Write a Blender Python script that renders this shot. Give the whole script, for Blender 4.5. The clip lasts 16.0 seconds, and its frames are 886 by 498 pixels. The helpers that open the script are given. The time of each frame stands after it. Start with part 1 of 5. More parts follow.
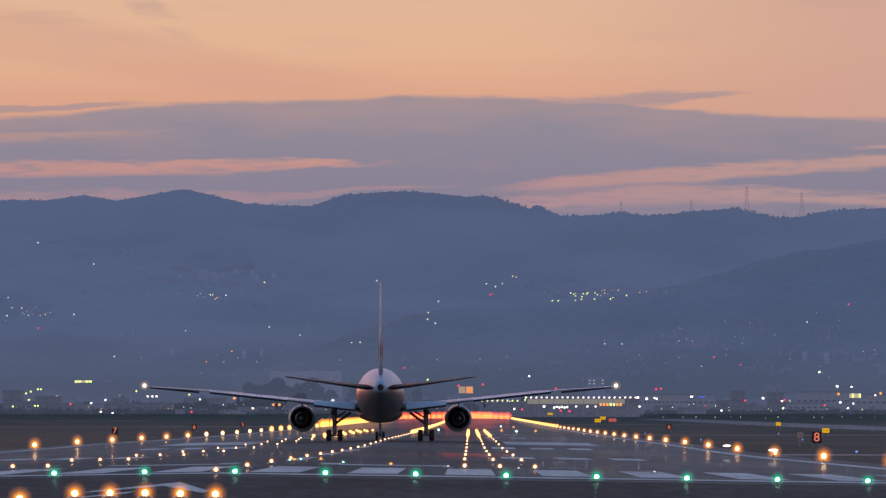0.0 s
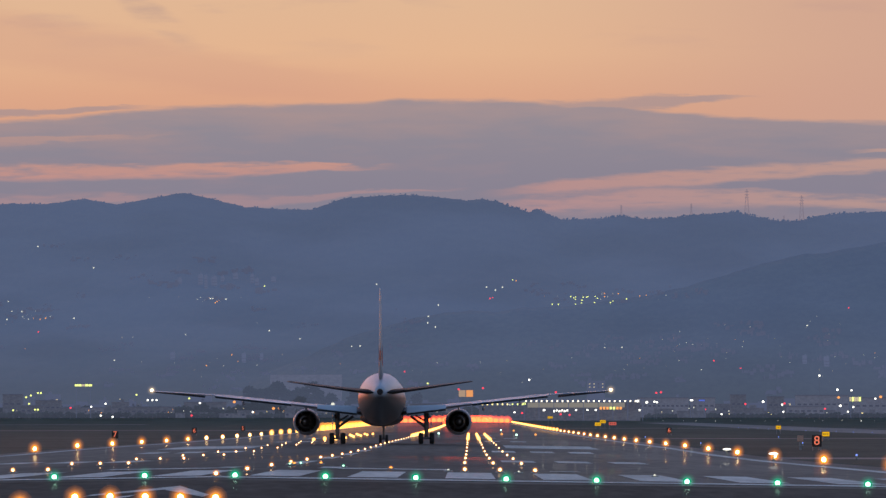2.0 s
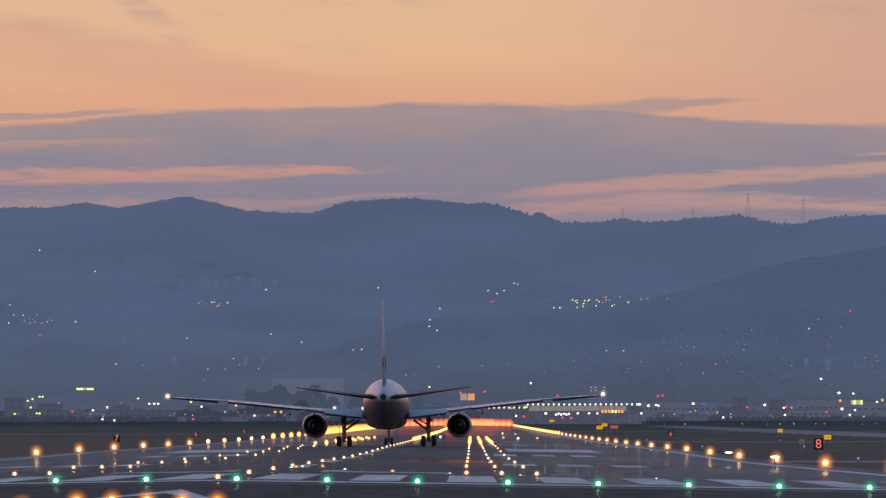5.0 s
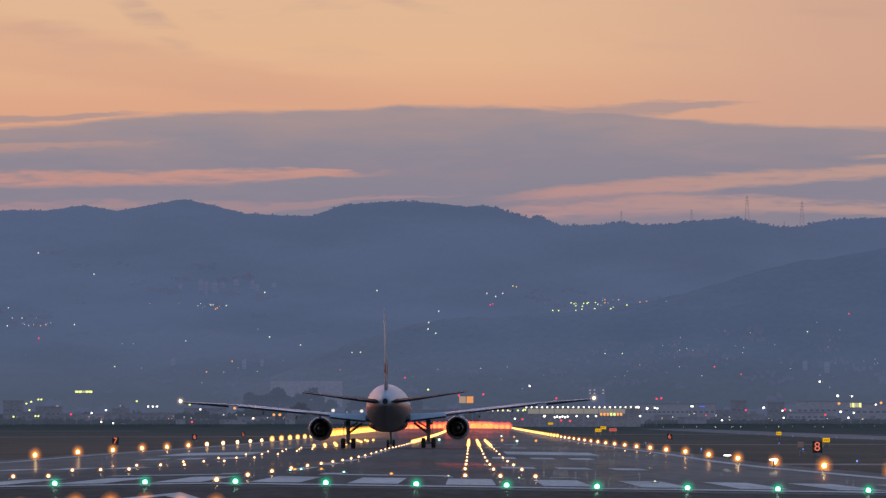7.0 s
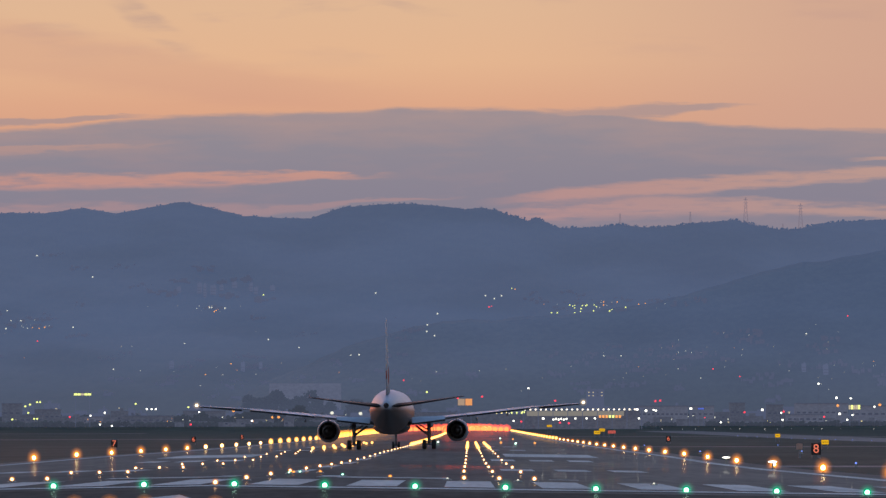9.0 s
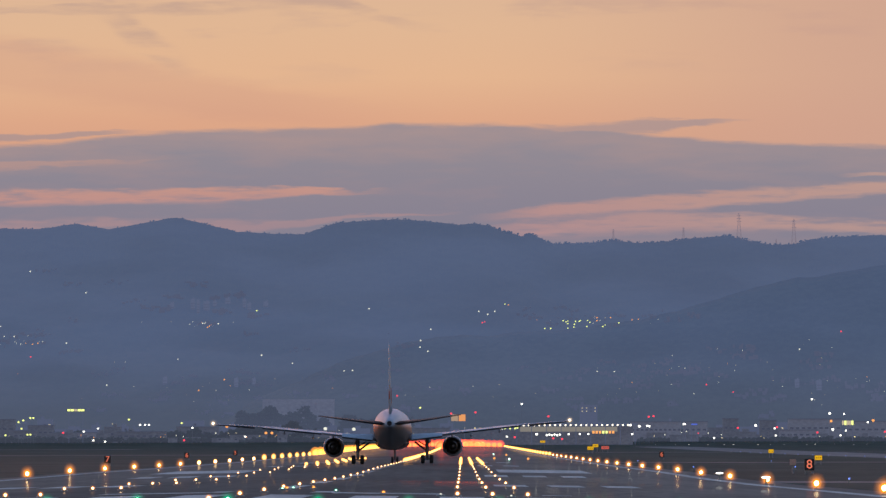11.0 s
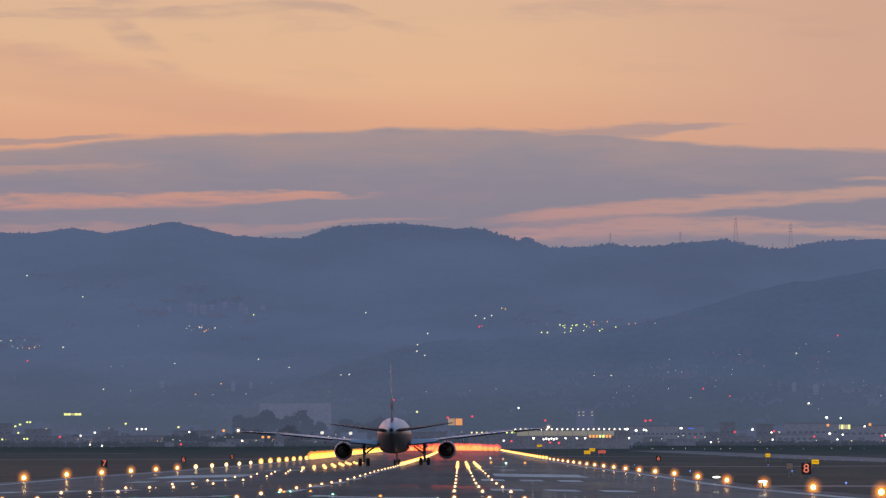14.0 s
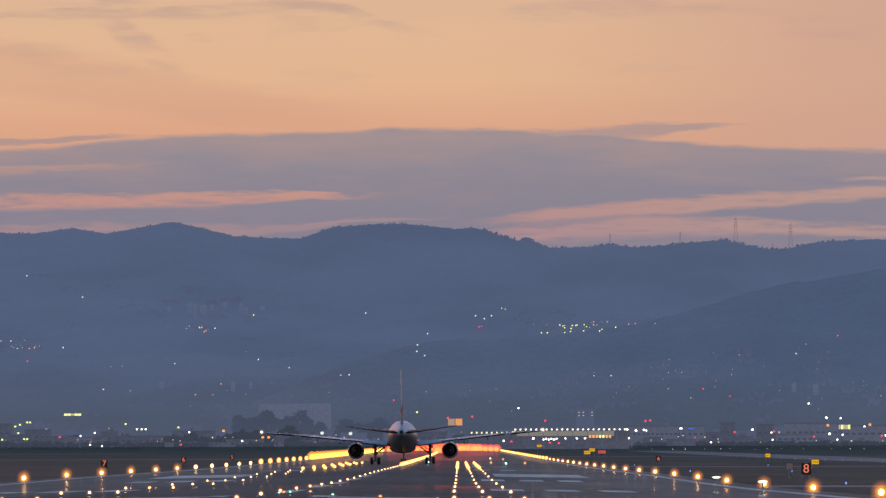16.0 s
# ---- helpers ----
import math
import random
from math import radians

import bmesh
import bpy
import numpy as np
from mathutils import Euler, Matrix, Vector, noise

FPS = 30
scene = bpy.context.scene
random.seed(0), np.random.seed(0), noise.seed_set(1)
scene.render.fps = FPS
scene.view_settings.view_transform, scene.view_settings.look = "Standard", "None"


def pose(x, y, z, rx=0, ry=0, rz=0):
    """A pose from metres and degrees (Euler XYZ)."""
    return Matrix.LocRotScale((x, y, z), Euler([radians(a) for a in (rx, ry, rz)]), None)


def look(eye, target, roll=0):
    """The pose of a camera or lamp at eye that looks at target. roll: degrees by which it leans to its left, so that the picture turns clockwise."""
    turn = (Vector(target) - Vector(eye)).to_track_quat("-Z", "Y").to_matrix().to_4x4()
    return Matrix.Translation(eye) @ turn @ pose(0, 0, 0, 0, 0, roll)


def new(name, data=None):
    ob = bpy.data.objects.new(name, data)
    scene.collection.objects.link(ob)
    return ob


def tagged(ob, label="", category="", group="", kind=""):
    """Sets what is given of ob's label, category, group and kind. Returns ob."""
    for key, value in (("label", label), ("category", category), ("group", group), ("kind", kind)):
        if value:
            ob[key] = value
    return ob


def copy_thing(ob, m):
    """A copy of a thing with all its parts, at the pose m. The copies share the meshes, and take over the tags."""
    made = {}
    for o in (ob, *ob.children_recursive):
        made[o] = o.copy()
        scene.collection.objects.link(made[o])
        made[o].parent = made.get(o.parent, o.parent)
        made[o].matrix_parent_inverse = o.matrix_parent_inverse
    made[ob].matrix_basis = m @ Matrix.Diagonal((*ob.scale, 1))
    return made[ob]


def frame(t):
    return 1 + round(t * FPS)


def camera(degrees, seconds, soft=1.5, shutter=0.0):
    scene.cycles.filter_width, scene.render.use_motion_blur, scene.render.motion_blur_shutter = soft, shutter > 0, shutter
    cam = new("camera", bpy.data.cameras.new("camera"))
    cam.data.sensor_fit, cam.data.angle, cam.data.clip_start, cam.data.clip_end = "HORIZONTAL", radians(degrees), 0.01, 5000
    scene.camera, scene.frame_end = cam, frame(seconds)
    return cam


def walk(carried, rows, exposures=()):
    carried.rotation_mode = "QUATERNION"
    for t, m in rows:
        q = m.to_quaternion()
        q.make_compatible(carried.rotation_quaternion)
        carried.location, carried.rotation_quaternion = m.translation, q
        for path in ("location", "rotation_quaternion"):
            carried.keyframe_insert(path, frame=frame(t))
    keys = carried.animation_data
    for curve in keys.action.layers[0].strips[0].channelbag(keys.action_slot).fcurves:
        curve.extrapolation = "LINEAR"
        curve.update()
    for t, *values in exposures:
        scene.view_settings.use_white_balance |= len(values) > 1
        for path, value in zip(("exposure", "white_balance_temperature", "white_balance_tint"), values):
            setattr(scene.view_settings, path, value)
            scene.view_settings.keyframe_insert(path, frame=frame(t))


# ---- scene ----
cam = camera(8.541, 16.0, soft=1.4)
CAMERA_ROWS = [
    (0, 91.658, 0.196, 0.000), (0.5, 91.680, 0.195, -0.034), (1, 91.678, 0.165, -0.051), (1.5, 91.687, 0.187, -0.046),
    (2, 91.693, 0.196, -0.023), (2.5, 91.712, 0.208, -0.051), (3, 91.711, 0.207, -0.063), (3.5, 91.721, 0.216, -0.041),
    (4, 91.725, 0.215, -0.069), (6.5, 91.738, 0.204, -0.034), (7, 91.753, 0.199, -0.051), (7.5, 91.753, 0.201, -0.048),
    (8, 91.760, 0.190, -0.097), (8.5, 91.759, 0.179, -0.090), (9, 91.776, 0.186, -0.098), (11.5, 91.951, 0.106, -0.121),
    (12, 91.959, 0.098, -0.119), (12.5, 91.960, 0.094, -0.109), (13, 91.967, 0.090, -0.113), (13.5, 91.966, 0.090, -0.101),
    (14, 91.967, 0.090, -0.120), (14.5, 91.967, 0.090, -0.120), (15, 91.967, 0.086, -0.113), (15.5, 91.968, 0.086, -0.127),
    (16, 91.969, 0.089, -0.132)]
EYE_Z = 2.0


def eye_pose(tilt, pan, roll):
    return pose(0, 0, EYE_Z, tilt, 0, pan) @ pose(0, 0, 0, 0, 0, roll)


LIFT = 1.0            # stops by which the clip's camera is opened up for the dusk
walk(cam, [(t, eye_pose(a, p, r)) for t, a, p, r in CAMERA_ROWS],
     [(0, LIFT, 6290, 14.5), (0.55, LIFT, 6290, 14.5), (0.9, LIFT, 6480, 11), (16, LIFT, 6500, 10)])

# ---- world and sun: dusk, the sun just down in the west ----
SUN_AZIMUTH, SUN_HEIGHT = -8.0, 0.5
world = bpy.data.worlds.new("dusk_sky")
scene.world = world
world.use_nodes = True
wn = world.node_tree.nodes
sky_node = wn.new("ShaderNodeTexSky")
sky_node.sky_type = "NISHITA"
sky_node.sun_disc = False
sky_node.sun_elevation = radians(SUN_HEIGHT)
sky_node.sun_rotation = radians(SUN_AZIMUTH)
sky_node.dust_density = 1.5
sky_node.ozone_density = 3.0
wn["Background"].inputs["Strength"].default_value = 0.68
veil = wn.new("ShaderNodeMix")
veil.data_type, veil.blend_type = "RGBA", "MULTIPLY"
veil.inputs[0].default_value = 1.0
veil.inputs[7].default_value = (1.5, 1.0, 0.79, 1.0)
world.node_tree.links.new(sky_node.outputs[0], veil.inputs[6])
world.node_tree.links.new(veil.outputs[2], wn["Background"].inputs["Color"])
sun = new("sun", bpy.data.lights.new("sun", "SUN"))
sun.data.energy, sun.data.angle, sun.data.color = 0.02, radians(12), (1.0, 0.8, 0.72)
sa, se = radians(SUN_AZIMUTH), radians(SUN_HEIGHT + 4)
sun.matrix_basis = look((0, 0, 50), (-math.sin(sa) * math.cos(se), -math.cos(sa) * math.cos(se), 50 - math.sin(se)))
DUSK = 0.5 ** LIFT    # radiance of what glows, at that opening


# ---- materials ----
def lin(r, g, b):
    return tuple(((c / 255 + 0.055) / 1.055) ** 2.4 if c > 10 else c / 255 / 12.92 for c in (r, g, b)) + (1.0,)


class Nodes:
    """A small way of writing node materials."""

    def __init__(self, name):
        self.m = bpy.data.materials.new(name)
        self.m.use_nodes = True
        self.t = self.m.node_tree
        self.t.nodes.clear()
        self.out = self.t.nodes.new("ShaderNodeOutputMaterial")

    def add(self, kind, **sets):
        n = self.t.nodes.new(kind)
        for k, v in sets.items():
            setattr(n, k, v)
        return n

    def put(self, socket, v):
        if isinstance(v, bpy.types.NodeSocket):
            self.t.links.new(v, socket)
        else:
            socket.default_value = v

    def math(self, op, a, b=0.0, c=0.0):
        n = self.add("ShaderNodeMath", operation=op)
        for i, v in enumerate((a, b, c)):
            self.put(n.inputs[i], v)
        return n.outputs[0]

    def ramp01(self, v, lo, hi):
        n = self.add("ShaderNodeMapRange", interpolation_type="SMOOTHSTEP")
        self.put(n.inputs[0], v)
        self.put(n.inputs[1], lo)
        self.put(n.inputs[2], hi)
        return n.outputs[0]

    def mix(self, fac, a, b, blend="MIX"):
        n = self.add("ShaderNodeMix", data_type="RGBA", blend_type=blend)
        self.put(n.inputs[0], fac)
        self.put(n.inputs[6], a)
        self.put(n.inputs[7], b)
        return n.outputs[2]

    def coords(self, sx=1.0, sy=1.0, sz=1.0, kind="Object"):
        tc = self.add("ShaderNodeTexCoord")
        mp = self.add("ShaderNodeMapping")
        mp.inputs["Scale"].default_value = (sx, sy, sz)
        self.t.links.new(tc.outputs[kind], mp.inputs["Vector"])
        return mp.outputs[0]

    def noise(self, vec, scale, detail=4.0, rough=0.55):
        n = self.add("ShaderNodeTexNoise")
        self.put(n.inputs["Vector"], vec)
        n.inputs["Scale"].default_value = scale
        n.inputs["Detail"].default_value = detail
        n.inputs["Roughness"].default_value = rough
        return n.outputs["Fac"]

    def finish(self, shader):
        self.t.links.new(shader, self.out.inputs["Surface"])
        return self.m

    def bsdf(self, color, rough=0.5, metal=0.0, bump=None, spec=0.5, glow=None, glow_power=0.0, bump_size=0.02):
        b = self.add("ShaderNodeBsdfPrincipled")
        self.put(b.inputs["Base Color"], color)
        self.put(b.inputs["Roughness"], rough)
        b.inputs["Metallic"].default_value = metal
        b.inputs["Specular IOR Level"].default_value = spec
        if bump is not None:
            bn = self.add("ShaderNodeBump")
            bn.inputs["Distance"].default_value = bump_size
            self.put(bn.inputs["Height"], bump)
            self.t.links.new(bn.outputs[0], b.inputs["Normal"])
        if glow is not None:
            self.put(b.inputs["Emission Color"], glow)
            b.inputs["Emission Strength"].default_value = glow_power * DUSK
        return self.finish(b.outputs[0])


def worn(name, a, b, scale=1.0, rough=0.5, metal=0.0, fine=12.0, bump=0.005, spec=0.5, stretch=(1, 1, 1)):
    """Two tones mixed at two scales, with fine relief."""
    n = Nodes(name)
    v = n.coords(*stretch)
    big, small = n.noise(v, scale), n.noise(v, scale * fine, 5.0)
    f = n.ramp01(n.math("MULTIPLY_ADD", small, 0.45, n.math("MULTIPLY", big, 0.55)), 0.36, 0.64)
    col = n.mix(f, (*a, 1), (*b, 1))
    r = n.math("MULTIPLY_ADD", small, 0.2, rough - 0.1)
    return n.bsdf(col, r, metal, small if bump else None, spec, bump_size=bump)


def glowing(name, color, power):
    n = Nodes(name)
    e = n.add("ShaderNodeEmission")
    e.inputs[0].default_value = (*color, 1)
    e.inputs[1].default_value = power * DUSK
    return n.finish(e.outputs[0])


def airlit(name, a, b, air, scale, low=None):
    """Far forest seen through kilometres of evening air: leaf colours, with the blue haze put in as a glow."""
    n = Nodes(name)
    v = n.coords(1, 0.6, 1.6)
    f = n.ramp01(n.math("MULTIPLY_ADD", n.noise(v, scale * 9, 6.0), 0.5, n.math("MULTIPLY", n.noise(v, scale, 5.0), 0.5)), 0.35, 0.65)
    # Uneven density of the haze glow.
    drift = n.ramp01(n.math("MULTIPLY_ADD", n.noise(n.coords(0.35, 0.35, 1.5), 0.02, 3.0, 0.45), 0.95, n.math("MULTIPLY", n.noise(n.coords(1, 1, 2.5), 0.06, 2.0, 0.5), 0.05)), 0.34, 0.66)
    # The haze glow turns to its low colour towards the foot of the slopes.
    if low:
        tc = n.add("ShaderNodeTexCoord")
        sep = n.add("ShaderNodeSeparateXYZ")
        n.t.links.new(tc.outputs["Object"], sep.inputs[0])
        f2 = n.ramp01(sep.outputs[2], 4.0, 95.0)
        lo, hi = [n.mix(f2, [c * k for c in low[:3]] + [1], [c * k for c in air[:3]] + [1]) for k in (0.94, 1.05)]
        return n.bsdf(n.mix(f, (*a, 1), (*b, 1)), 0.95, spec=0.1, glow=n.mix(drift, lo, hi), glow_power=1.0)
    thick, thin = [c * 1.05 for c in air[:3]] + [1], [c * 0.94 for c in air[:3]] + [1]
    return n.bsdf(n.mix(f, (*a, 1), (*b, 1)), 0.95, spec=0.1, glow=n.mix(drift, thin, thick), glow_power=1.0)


def paved(name, a, b, scale, sheen, sheen_rough, stretch, rubber=None):
    """Weathered paving: matt stone with a thin, smooth film that mirrors the lamps a little; rubber: the tyre-blackened strip's middle and half width."""
    n = Nodes(name)
    v = n.coords(*stretch)
    big, small = n.noise(v, scale), n.noise(v, scale * 14, 5.0)
    f = n.ramp01(n.math("MULTIPLY_ADD", small, 0.45, n.math("MULTIPLY", big, 0.55)), 0.36, 0.64)
    d = n.add("ShaderNodeBsdfDiffuse")
    col = n.mix(f, (*a, 1), (*b, 1))
    if rubber:
        tc = n.add("ShaderNodeTexCoord")
        sep = n.add("ShaderNodeSeparateXYZ")
        n.t.links.new(tc.outputs["Object"], sep.inputs[0])
        off = n.math("ABSOLUTE", n.math("SUBTRACT", sep.outputs[0], rubber[0]))
        streaks = n.noise(n.coords(1.1, 0.006, 1), 1.0, 5.0, 0.65)
        black = n.ramp01(n.math("MULTIPLY_ADD", n.math("SUBTRACT", streaks, 0.5), 9.0, off), rubber[1] + 4.0, rubber[1] - 4.0)
        col = n.mix(n.math("MULTIPLY", black, 0.34), col, (0.06, 0.052, 0.05, 1))
    n.put(d.inputs["Color"], col)
    g = n.add("ShaderNodeBsdfGlossy")
    g.inputs["Color"].default_value = (0.9, 0.9, 0.9, 1)
    g.inputs["Roughness"].default_value = sheen_rough
    mx = n.add("ShaderNodeMixShader")
    n.put(mx.inputs[0], n.math("MULTIPLY", n.math("MULTIPLY_ADD", small, 0.8, 0.6), sheen))
    n.t.links.new(d.outputs[0], mx.inputs[1])
    n.t.links.new(g.outputs[0], mx.inputs[2])
    return n.finish(mx.outputs[0])


M_GRASS = worn("dry_grass", (0.048, 0.066, 0.056), (0.078, 0.104, 0.088), 0.05, 0.95, fine=22, bump=0.0, spec=0.04, stretch=(1, 0.25, 1))
M_ASPHALT = paved("worn_asphalt", (0.25, 0.196, 0.162), (0.36, 0.286, 0.236), 0.09, 0.065, 0.016, (1, 0.08, 1), (-8.5, 12.0))
M_BLAST = paved("rubber_streaked_asphalt", (0.11, 0.085, 0.068), (0.165, 0.13, 0.105), 0.12, 0.05, 0.06, (1, 0.1, 1))
M_TAXI = paved("taxiway_concrete", (0.2, 0.195, 0.19), (0.3, 0.29, 0.28), 0.05, 0.08, 0.15, (1, 0.2, 1))
M_MARK = paved("worn_white_marking_paint", (0.56, 0.51, 0.46), (0.84, 0.78, 0.71), 0.25, 0.1, 0.08, (1, 0.12, 1))
M_WHITE = worn("white_airframe_paint", (0.7, 0.71, 0.73), (0.8, 0.8, 0.81), 0.35, 0.5, fine=8, bump=0.0, spec=0.25)


def shaded_below(name, upper, lower, level):
    """Airframe paint, darkened below the level to stand for the belly's shade."""
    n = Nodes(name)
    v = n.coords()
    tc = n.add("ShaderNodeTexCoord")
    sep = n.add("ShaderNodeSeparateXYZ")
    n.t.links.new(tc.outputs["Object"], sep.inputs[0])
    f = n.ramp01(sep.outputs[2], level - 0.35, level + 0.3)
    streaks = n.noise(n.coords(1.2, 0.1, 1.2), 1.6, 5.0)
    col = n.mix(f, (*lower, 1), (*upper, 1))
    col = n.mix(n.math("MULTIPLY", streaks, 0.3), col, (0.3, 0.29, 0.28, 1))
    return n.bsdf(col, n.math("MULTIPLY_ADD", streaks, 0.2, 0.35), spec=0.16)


# The hull's lower tone is underside shade put into the colour.
M_HULL = shaded_below("white_fuselage_paint_shaded_below", (0.42, 0.51, 0.62), (0.046, 0.053, 0.064), 5.0)
M_GREY = worn("grey_wing_paint", (0.34, 0.36, 0.41), (0.42, 0.44, 0.49), 0.6, 0.5, fine=8, bump=0.0, spec=0.25)
M_FIN = worn("pale_blue_grey_fin_paint", (0.34, 0.39, 0.46), (0.41, 0.46, 0.53), 0.6, 0.6, fine=8, bump=0.0, spec=0.2)
M_NACELLE = worn("pale_grey_nacelle_paint", (0.22, 0.26, 0.31), (0.29, 0.33, 0.39), 0.7, 0.5, fine=8, bump=0.0, spec=0.2)
# The tailplane's near-black tone stands for the shade on its underside.
M_TAIL = worn("shade_dark_tailplane_paint", (0.016, 0.016, 0.018), (0.03, 0.03, 0.033), 0.8, 0.6, fine=8, bump=0.0, spec=0.1)
M_FLAP = worn("pale_flap_paint", (0.42, 0.47, 0.53), (0.5, 0.55, 0.61), 0.8, 0.4, fine=8, bump=0.0)
M_DARK = worn("dark_grey_and_shade", (0.018, 0.019, 0.022), (0.035, 0.036, 0.04), 1.2, 0.75, fine=8, bump=0.0, spec=0.15)
M_STEEL = worn("burnt_exhaust_metal", (0.3, 0.28, 0.27), (0.44, 0.41, 0.39), 1.5, 0.45, 0.6, fine=8, bump=0.0)
M_CORE = worn("blackened_core_metal", (0.07, 0.066, 0.065), (0.13, 0.122, 0.118), 1.5, 0.35, 0.6, fine=8, bump=0.0)
M_SOOT = worn("sooty_duct", (0.08, 0.077, 0.077), (0.15, 0.145, 0.14), 2.0, 0.7, fine=8, bump=0.0)
M_RUBBER = worn("tyre_rubber", (0.014, 0.014, 0.015), (0.03, 0.03, 0.03), 3.0, 0.8, fine=6, bump=0.0)
M_STRUT = worn("oiled_gear_steel", (0.1, 0.1, 0.105), (0.2, 0.2, 0.21), 3.0, 0.4, 0.6, fine=6, bump=0.0)
M_RED = worn("red_tail_paint", (0.42, 0.13, 0.1), (0.5, 0.17, 0.13), 1.0, 0.8, fine=6, bump=0.0, spec=0.0)
M_LAMPBASE = worn("lamp_base_aluminium", (0.25, 0.24, 0.2), (0.4, 0.38, 0.3), 6.0, 0.5, 0.5, fine=5, bump=0.0)
M_SIGNBLACK = worn("black_sign_face", (0.01, 0.01, 0.011), (0.02, 0.02, 0.02), 3.0, 0.5, fine=5, bump=0.0)
M_CABINET = worn("brown_grey_cabinet_paint", (0.55, 0.31, 0.22), (0.66, 0.38, 0.28), 3.0, 0.6, fine=5, bump=0.0)
M_POST = worn("galvanised_post", (0.2, 0.2, 0.21), (0.34, 0.34, 0.35), 4.0, 0.5, 0.6, fine=5, bump=0.0)

G_EDGE = glowing("edge_lamp_glow", (1.0, 0.76, 0.38), 6.5)
G_EDGE_LEFT = glowing("edge_lamp_strong_glow", (1.0, 0.74, 0.34), 6.5)
G_FAR = glowing("far_edge_lamp_glow", (1.0, 0.64, 0.2), 2.4)
G_FARTHEST = glowing("farthest_edge_lamp_glow", (1.0, 0.52, 0.11), 2.0)
G_INSET = glowing("inset_lamp_glow", (1.0, 0.74, 0.4), 4.5)
G_GREEN = glowing("threshold_lamp_glow", (0.58, 1.0, 0.76), 3.2)
G_RED = glowing("red_lamp_glow", (1.0, 0.07, 0.12), 1.3)
G_END = glowing("runway_end_lamp_glow", (1.0, 0.15, 0.04), 3.2)
G_BLUE = glowing("blue_lamp_glow", (0.2, 0.32, 1.0), 1.6)
G_WHITE = glowing("white_lamp_glow", (1.0, 0.97, 0.85), 3.0)
G_WARM = glowing("warm_lamp_glow", (1.0, 0.8, 0.35), 1.6)
G_YELLOW = glowing("yellow_green_lamp_glow", (0.9, 1.0, 0.3), 1.3)
G_ORANGE = glowing("orange_lamp_glow", (1.0, 0.4, 0.12), 1.2)
G_PALE = glowing("pale_street_lamp_glow", (0.95, 0.95, 0.8), 0.95)
G_DIM = glowing("dim_window_glow", (1.0, 0.85, 0.6), 0.55)
G_NUMERAL = glowing("sign_numeral_glow", (1.0, 0.24, 0.14), 0.85)
G_SIGNYELLOW = glowing("yellow_sign_glow", (1.0, 0.55, 0.02), 0.75)
G_SIGNRED = glowing("red_sign_glow", (1.0, 0.2, 0.16), 0.55)
G_BLUESIGN = glowing("blue_sign_glow", (0.16, 0.25, 1.0), 0.6)
G_NAV = glowing("wing_lamp_glow", (1.0, 0.8, 0.55), 4.0)


def halo_shell(name, color, power, halo):
    """A see-through glowing shell, added round a lamp to imitate the bloom of its light."""
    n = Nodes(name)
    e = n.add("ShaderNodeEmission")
    e.inputs[0].default_value, e.inputs[1].default_value = (*color, 1), power * halo * 0.7 * DUSK
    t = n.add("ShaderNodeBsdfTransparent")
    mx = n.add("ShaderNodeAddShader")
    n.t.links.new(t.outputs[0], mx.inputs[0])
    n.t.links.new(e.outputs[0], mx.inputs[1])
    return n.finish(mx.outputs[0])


# Shell scale and glow strength of the bloom added round each lamp.
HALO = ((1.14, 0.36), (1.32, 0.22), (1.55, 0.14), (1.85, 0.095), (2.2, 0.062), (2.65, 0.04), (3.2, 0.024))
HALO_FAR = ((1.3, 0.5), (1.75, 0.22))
D_AMBER = [halo_shell("amber_halo_shell", (1.0, 0.31, 0.035), 2.1, c) for _, c in HALO]
D_FAR = [halo_shell("far_amber_halo_shell", (1.0, 0.34, 0.03), 2.6, c) for _, c in HALO_FAR]
D_RED = [halo_shell("red_halo_shell", (1.0, 0.08, 0.025), 2.4, c) for _, c in HALO_FAR]
D_GREEN = [halo_shell("green_halo_shell", (0.0, 0.7, 0.34), 0.95, c) for _, c in HALO]
D_WHITE = [halo_shell("white_halo_shell", (1.0, 0.72, 0.45), 0.7, c) for _, c in HALO]
GLOW_OF = {"white": G_WHITE, "pale": G_PALE, "warm": G_WARM, "yellow": G_YELLOW, "orange": G_ORANGE, "red": G_RED}


# ---- mesh helpers ----
def mesh_from(verts, faces, name="part", smooth=False):
    me = bpy.data.meshes.new(name)
    me.from_pydata([tuple(v) for v in verts], [], [tuple(f) for f in faces])
    me.update()
    if smooth:
        me.polygons.foreach_set("use_smooth", [True] * len(me.polygons))
    return me


def shared(bm, name):
    me = bpy.data.meshes.new(name)
    bm.to_mesh(me)
    bm.free()
    return me


class SharedMesh:
    """The same little mesh in several materials."""

    def __init__(self, bm, name):
        self.base, self.made = shared(bm, name), {}

    def of(self, material):
        if material.name not in self.made:
            me = self.base.copy()
            me.materials.append(material)
            self.made[material.name] = me
        return self.made[material.name]


def part(name, data, material, parent=None, label="", m=None):
    """One mesh object under a thing or a part."""
    if isinstance(data, SharedMesh):
        data = data.of(material)
    if isinstance(data, bmesh.types.BMesh):
        bm, data = data, bpy.data.meshes.new(name)
        bm.to_mesh(data)
        bm.free()
    if material is not None and not data.materials:
        data.materials.append(material)
    ob = new(name, data)
    if parent is not None:
        ob.parent = parent
    if m is not None:
        ob.matrix_basis = m
    if label:
        tagged(ob, label)
    return ob


